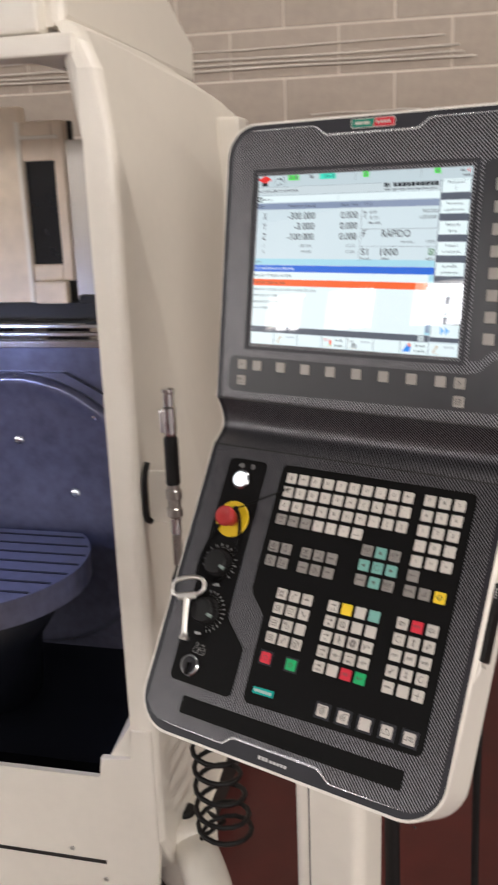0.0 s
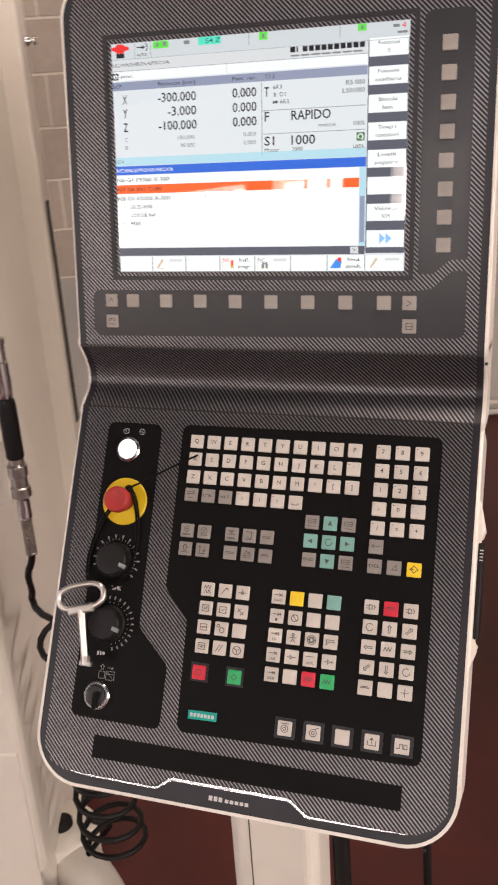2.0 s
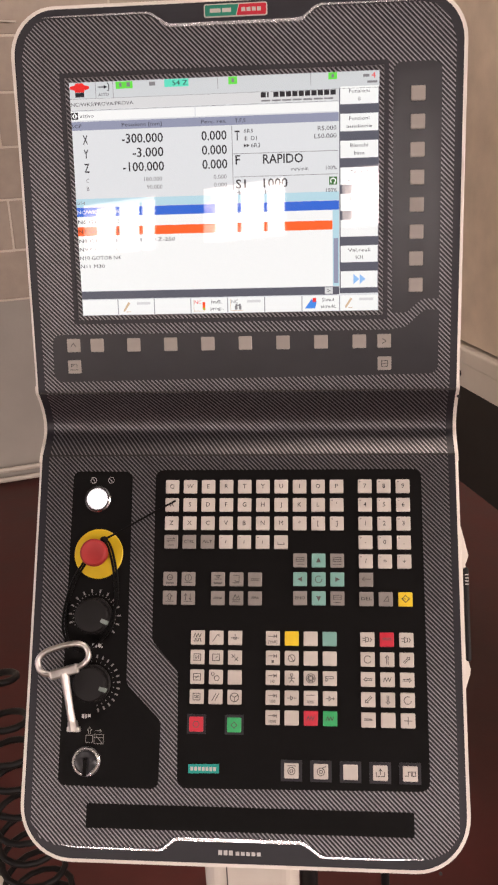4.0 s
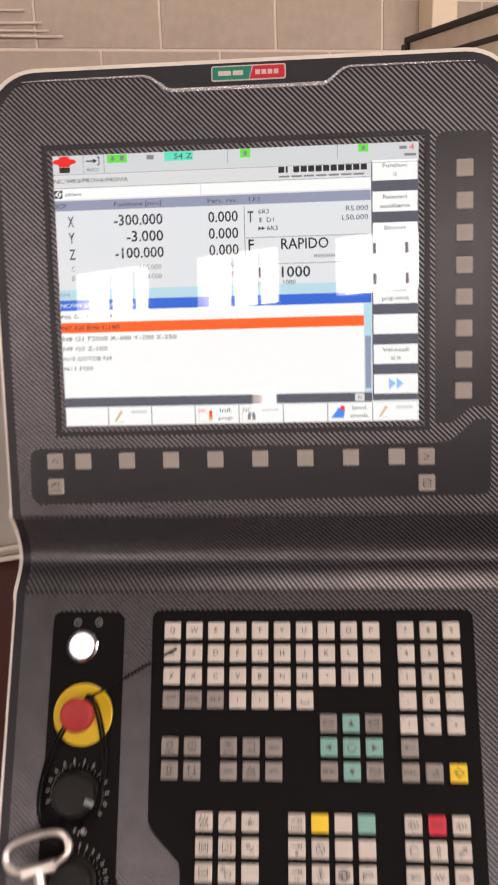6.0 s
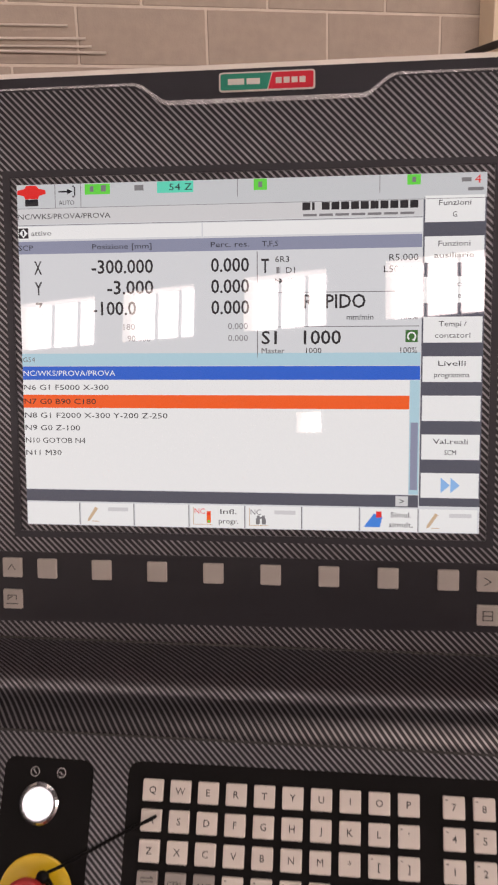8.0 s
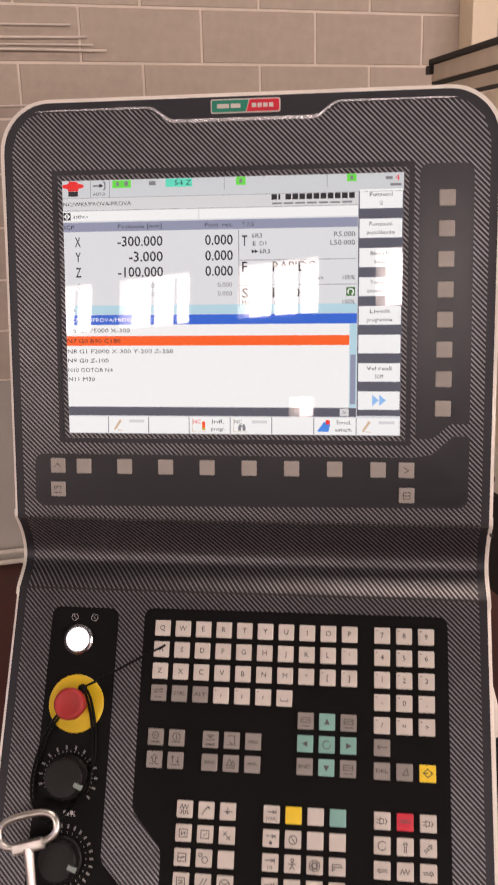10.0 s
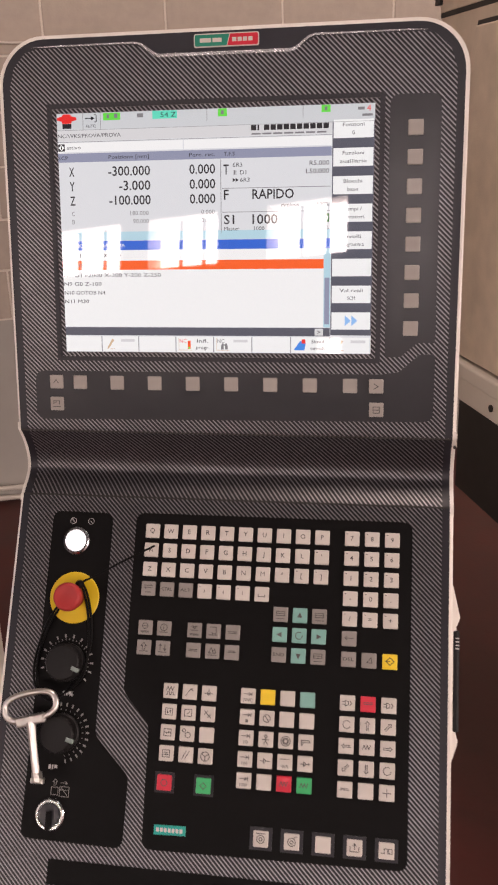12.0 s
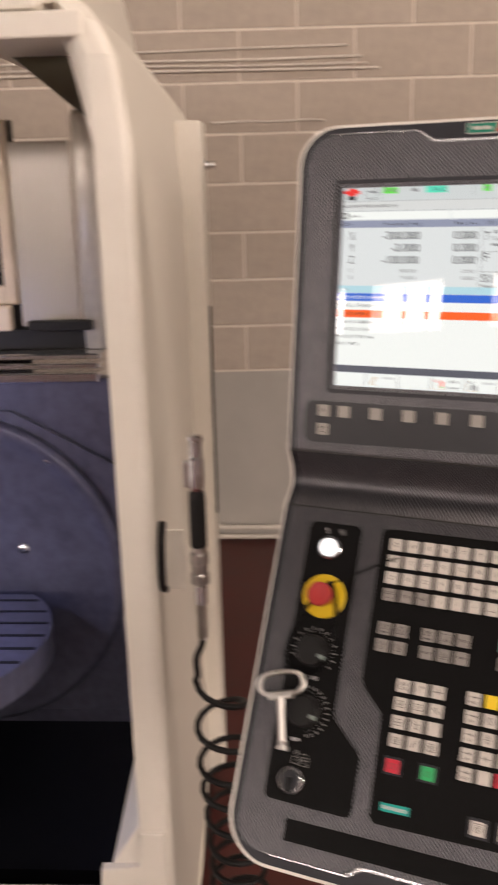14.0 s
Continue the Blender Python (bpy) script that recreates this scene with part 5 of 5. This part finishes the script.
def ticks(x, y, a0, a1, n, r0, r1, tall):
    bm = bmesh.new()
    for i in range(n):
        t = radians(a0 + (a1 - a0) * i / (n - 1))
        mm = Matrix.Translation((x, y, 0)) @ Matrix.Rotation(t, 4, "Z")
        box(bm, r0, r0 + 0.0014, -0.00035, 0.00035, 0.0008, 0.0010, m=mm)
        if i % tall == 0:
            box(bm, r1, r1 + 0.0034, -0.0008, 0.0008, 0.0008, 0.0010, m=mm)
    part("scale", bm, DIM_PRINT, console, "grey printed scale", LOW)


ticks(-0.1412, -0.1935, -38, 205, 26, 0.0215, 0.0240, 2)
ticks(-0.1405, -0.2612, -75, 95, 14, 0.0215, 0.0255, 1)
for dx, dy in ((-0.1385, -0.2235), (-0.146, -0.2935)):
    sign = bars([(dx - 0.004, dx - 0.0015, dy - 0.002, dy + 0.002), (dx - 0.0005, dx + 0.001, dy - 0.002, dy + 0.002), (dx + 0.002, dx + 0.005, dy - 0.001, dy + 0.002)], PALE_PRINT, console, 0.0008, "sign")
    sign.matrix_basis = LOW
bm = bmesh.new()
for x0, y0, x1, y1 in ((-7, 3.5, 0, 3.5), (-7, -3.5, 0, -3.5), (-7, 3.5, -7, -3.5), (0, 3.5, 0, -3.5), (1.5, 4.5, 11, 4.5), (1.5, -4.5, 11, -4.5), (1.5, 4.5, 1.5, -4.5), (11, 4.5, 11, -4.5), (3, 3.5, 9.5, -3.5), (1.5, 1.5, 11, 1.5), (-4.5, 5, -4.5, 8.5), (-2.5, 5, -2.5, 8.5), (-6, 8.5, -3.5, 11), (-3.5, 11, -1, 8.5), (-6, 8.5, -4.5, 8.5), (-2.5, 8.5, -1, 8.5), (2, 8, 9, 8), (9, 8, 7, 9.5), (9, 8, 7, 6.5), (-5.5, -7, -3.5, -10), (-3.5, -10, -1.5, -7), (-5.5, -7, -1.5, -7)):
    p, q = Vector((x0 - 138, y0 - 315.5)) / 1000, Vector((x1 - 138, y1 - 315.5)) / 1000
    v = q - p
    box(bm, 0, v.length, -0.00025, 0.00025, 0.0008, 0.0010, m=Matrix.Translation((p.x, p.y, 0)) @ Matrix.Rotation(math.atan2(v.y, v.x), 4, "Z"))
part("sign", bm, DIM_PRINT, console, m=LOW)
bm = bmesh.new()
lathe(bm, [(0.0148, 0.0006), (0.0148, 0.0045), (0.0136, 0.0060), (0.0118, 0.0060), (0.0112, 0.0050)], 36, Matrix.Translation((-0.1430, -0.3368, 0)))
lock = part("key_switch", bm, CHROME, console, "key switch in a chrome ring", LOW)
bm = bmesh.new()
lathe(bm, [(0.0110, 0.0040), (0.0110, 0.0056), (0.0095, 0.0060)], 28, Matrix.Translation((-0.1430, -0.3368, 0)))
part("barrel", bm, FOIL, lock)
bm = bmesh.new()
box(bm, -0.1448, -0.1405, -0.3500, -0.3330, 0.0060, 0.0110, 0.001, m=None)
part("lever", bm, DIM_FOIL, lock)

# Side switch on the right rim.
bm = bmesh.new()
slab(bm, [(XR - 0.006, -0.088), (XR + 0.001, -0.100), (XR + 0.0075, -0.129), (XR + 0.005, -0.136), (XR + 0.002, -0.139), (XR + 0.002, -0.236), (XR + 0.006, -0.241), (XR + 0.005, -0.247), (XR, -0.262), (XR - 0.006, -0.266)], -0.030, -0.006, 0.002, 2, LOW)
bump = part("side_guard", bm, WHITE_RIM, console, "white raised guard round the side switch")
bm = bmesh.new()
box(bm, XR + 0.0005, XR + 0.0070, -0.2345, -0.1405, -0.034, -0.0050, 0.0025, 2, LOW)
rocker = part("side_switch", bm, RUBBER, bump, "long black side switch")
bars([(XR + 0.0030, XR + 0.0065, -0.1490 - i * 0.0032, -0.1478 - i * 0.0032) for i in range(4)], PALE_PRINT, bump, -0.0050, "mark").matrix_basis = LOW
for x, y in ((XR - 0.0012, -0.2035), (XR - 0.03, -0.4318)):
    bm = bmesh.new()
    lathe(bm, [(0.0016, -0.004), (0.0016, -0.0012)], 10, (Matrix() if y > -0.3 else LOW) @ Matrix.Translation((x, y, 0)))
    part("screw", bm, OLD_BLACK, console)

# ---- the hanging socket key and its cord ----
TAG = console.matrix_basis @ LOW
socket_key = thing("cabinet_key", TAG, "chromed cabinet key with an oval loop hanging on a cord", "key")
bm = bmesh.new()
loop = [(-0.172 + 0.0262 * math.copysign(abs(math.cos(a)) ** 0.7, math.cos(a)), 0.0125 * math.copysign(abs(math.sin(a)) ** 0.8, math.sin(a))) for a in (2 * math.pi * i / 36 for i in range(36))]
tilt = radians(16)
KX, KY = -0.1655, -0.2360
loop3 = [(KX + (x + 0.172) * math.cos(tilt) - y * math.sin(tilt), KY + (x + 0.172) * math.sin(tilt) + y * math.cos(tilt), 0.024) for x, y in loop]
tube(bm, loop3, 0.0031, 10, True)
part("loop", bm, SATIN_NICKEL, socket_key, smooth=True)
bm = bmesh.new()
box(bm, -0.0150, 0.0150, -0.0050, 0.0050, -0.0032, 0.0036, 0.0022, 2, pose(KX + 0.002, KY - 0.0125, 0.024, 0, 0, 16))
tube(bm, [(KX + 0.002, KY - 0.0140, 0.024), (KX + 0.0045, KY - 0.026, 0.0235), (KX + 0.0075, KY - 0.042, 0.0225), (KX + 0.0115, KY - 0.0640, 0.020)], [0.0050, 0.0043, 0.0039, 0.0039], 12)
part("shank", bm, SATIN_NICKEL, socket_key, smooth=False)
bm = bmesh.new()
tube(bm, [(KX + 0.0113, KY - 0.0605, 0.020), (KX + 0.0127, KY - 0.0690, 0.0195), (KX + 0.0129, KY - 0.0695, 0.0195)], [0.0050, 0.0054, 0.0034], 6)
box(bm, KX + 0.0062, KX + 0.0195, KY - 0.0705, KY - 0.0655, 0.0165, 0.0225, 0.001)
part("bit", bm, SATIN_NICKEL, socket_key)
cord = thing("cord", TAG, "thin black cord tied round the emergency stop", "cord")
bm = bmesh.new()
for d in (0.0, 0.0030):
    tube(bm, smooth_path([(-0.1300 + d, -0.1170, 0.013), (-0.1272 + d, -0.1250, 0.008), (-0.1238 + d, -0.1400, 0.004), (-0.1205 + d, -0.1600, 0.0035), (-0.1195 + 0.5 * d, -0.1800, 0.0035), (-0.1225 - d, -0.2060, 0.004), (-0.1400, -0.2240, 0.006), (-0.1470, -0.2290, 0.024)], 6), 0.0012, 6)
    tube(bm, smooth_path([(-0.1330, -0.1150, 0.012), (-0.1540 + d, -0.1400, 0.008), (-0.1660 + d, -0.1600, 0.004), (-0.1735 + d, -0.1900, 0.003), (-0.1715 + d, -0.2120, 0.006), (-0.1580, -0.2240, 0.020), (-0.1480, -0.2290, 0.025)], 6), 0.0012, 6)
tube(bm, smooth_path([(-0.1320, -0.1150, 0.010), (-0.1150, -0.1065, 0.010), (-0.0900, -0.0920, 0.010), (-0.0580, -0.0745, 0.0085)], 5), 0.0012, 6)
part("strand", bm, DIM_FOIL, cord, smooth=True)
bm = bmesh.new()
bmesh.ops.create_icosphere(bm, subdivisions=2, radius=0.0046, matrix=Matrix.Translation((-0.1315, -0.1165, 0.012)))
part("knot", bm, DIM_FOIL, cord, smooth=True)

# ---- the blocks of the far wall, course by course ----
BL, BH = 0.472, 0.2


def block_mesh(x0, x1):
    bm = bmesh.new()
    box(bm, x0, x1, -0.002, 0.012, 0.0045, BH - 0.0045, 0.003, 1)
    return mesh_of(bm, BLOCK)


BLOCK_FULL = block_mesh(0.004, BL - 0.004)
for r in range(4, 23):
    for c in range(-8, 7):
        x = c * BL + (-0.082 if r % 2 == 0 else -0.082 + BL / 2)
        ob = new("block", BLOCK_FULL)
        ob.parent = wall_far
        ob.matrix_basis = Matrix.Translation((x, 0.0, r * BH))
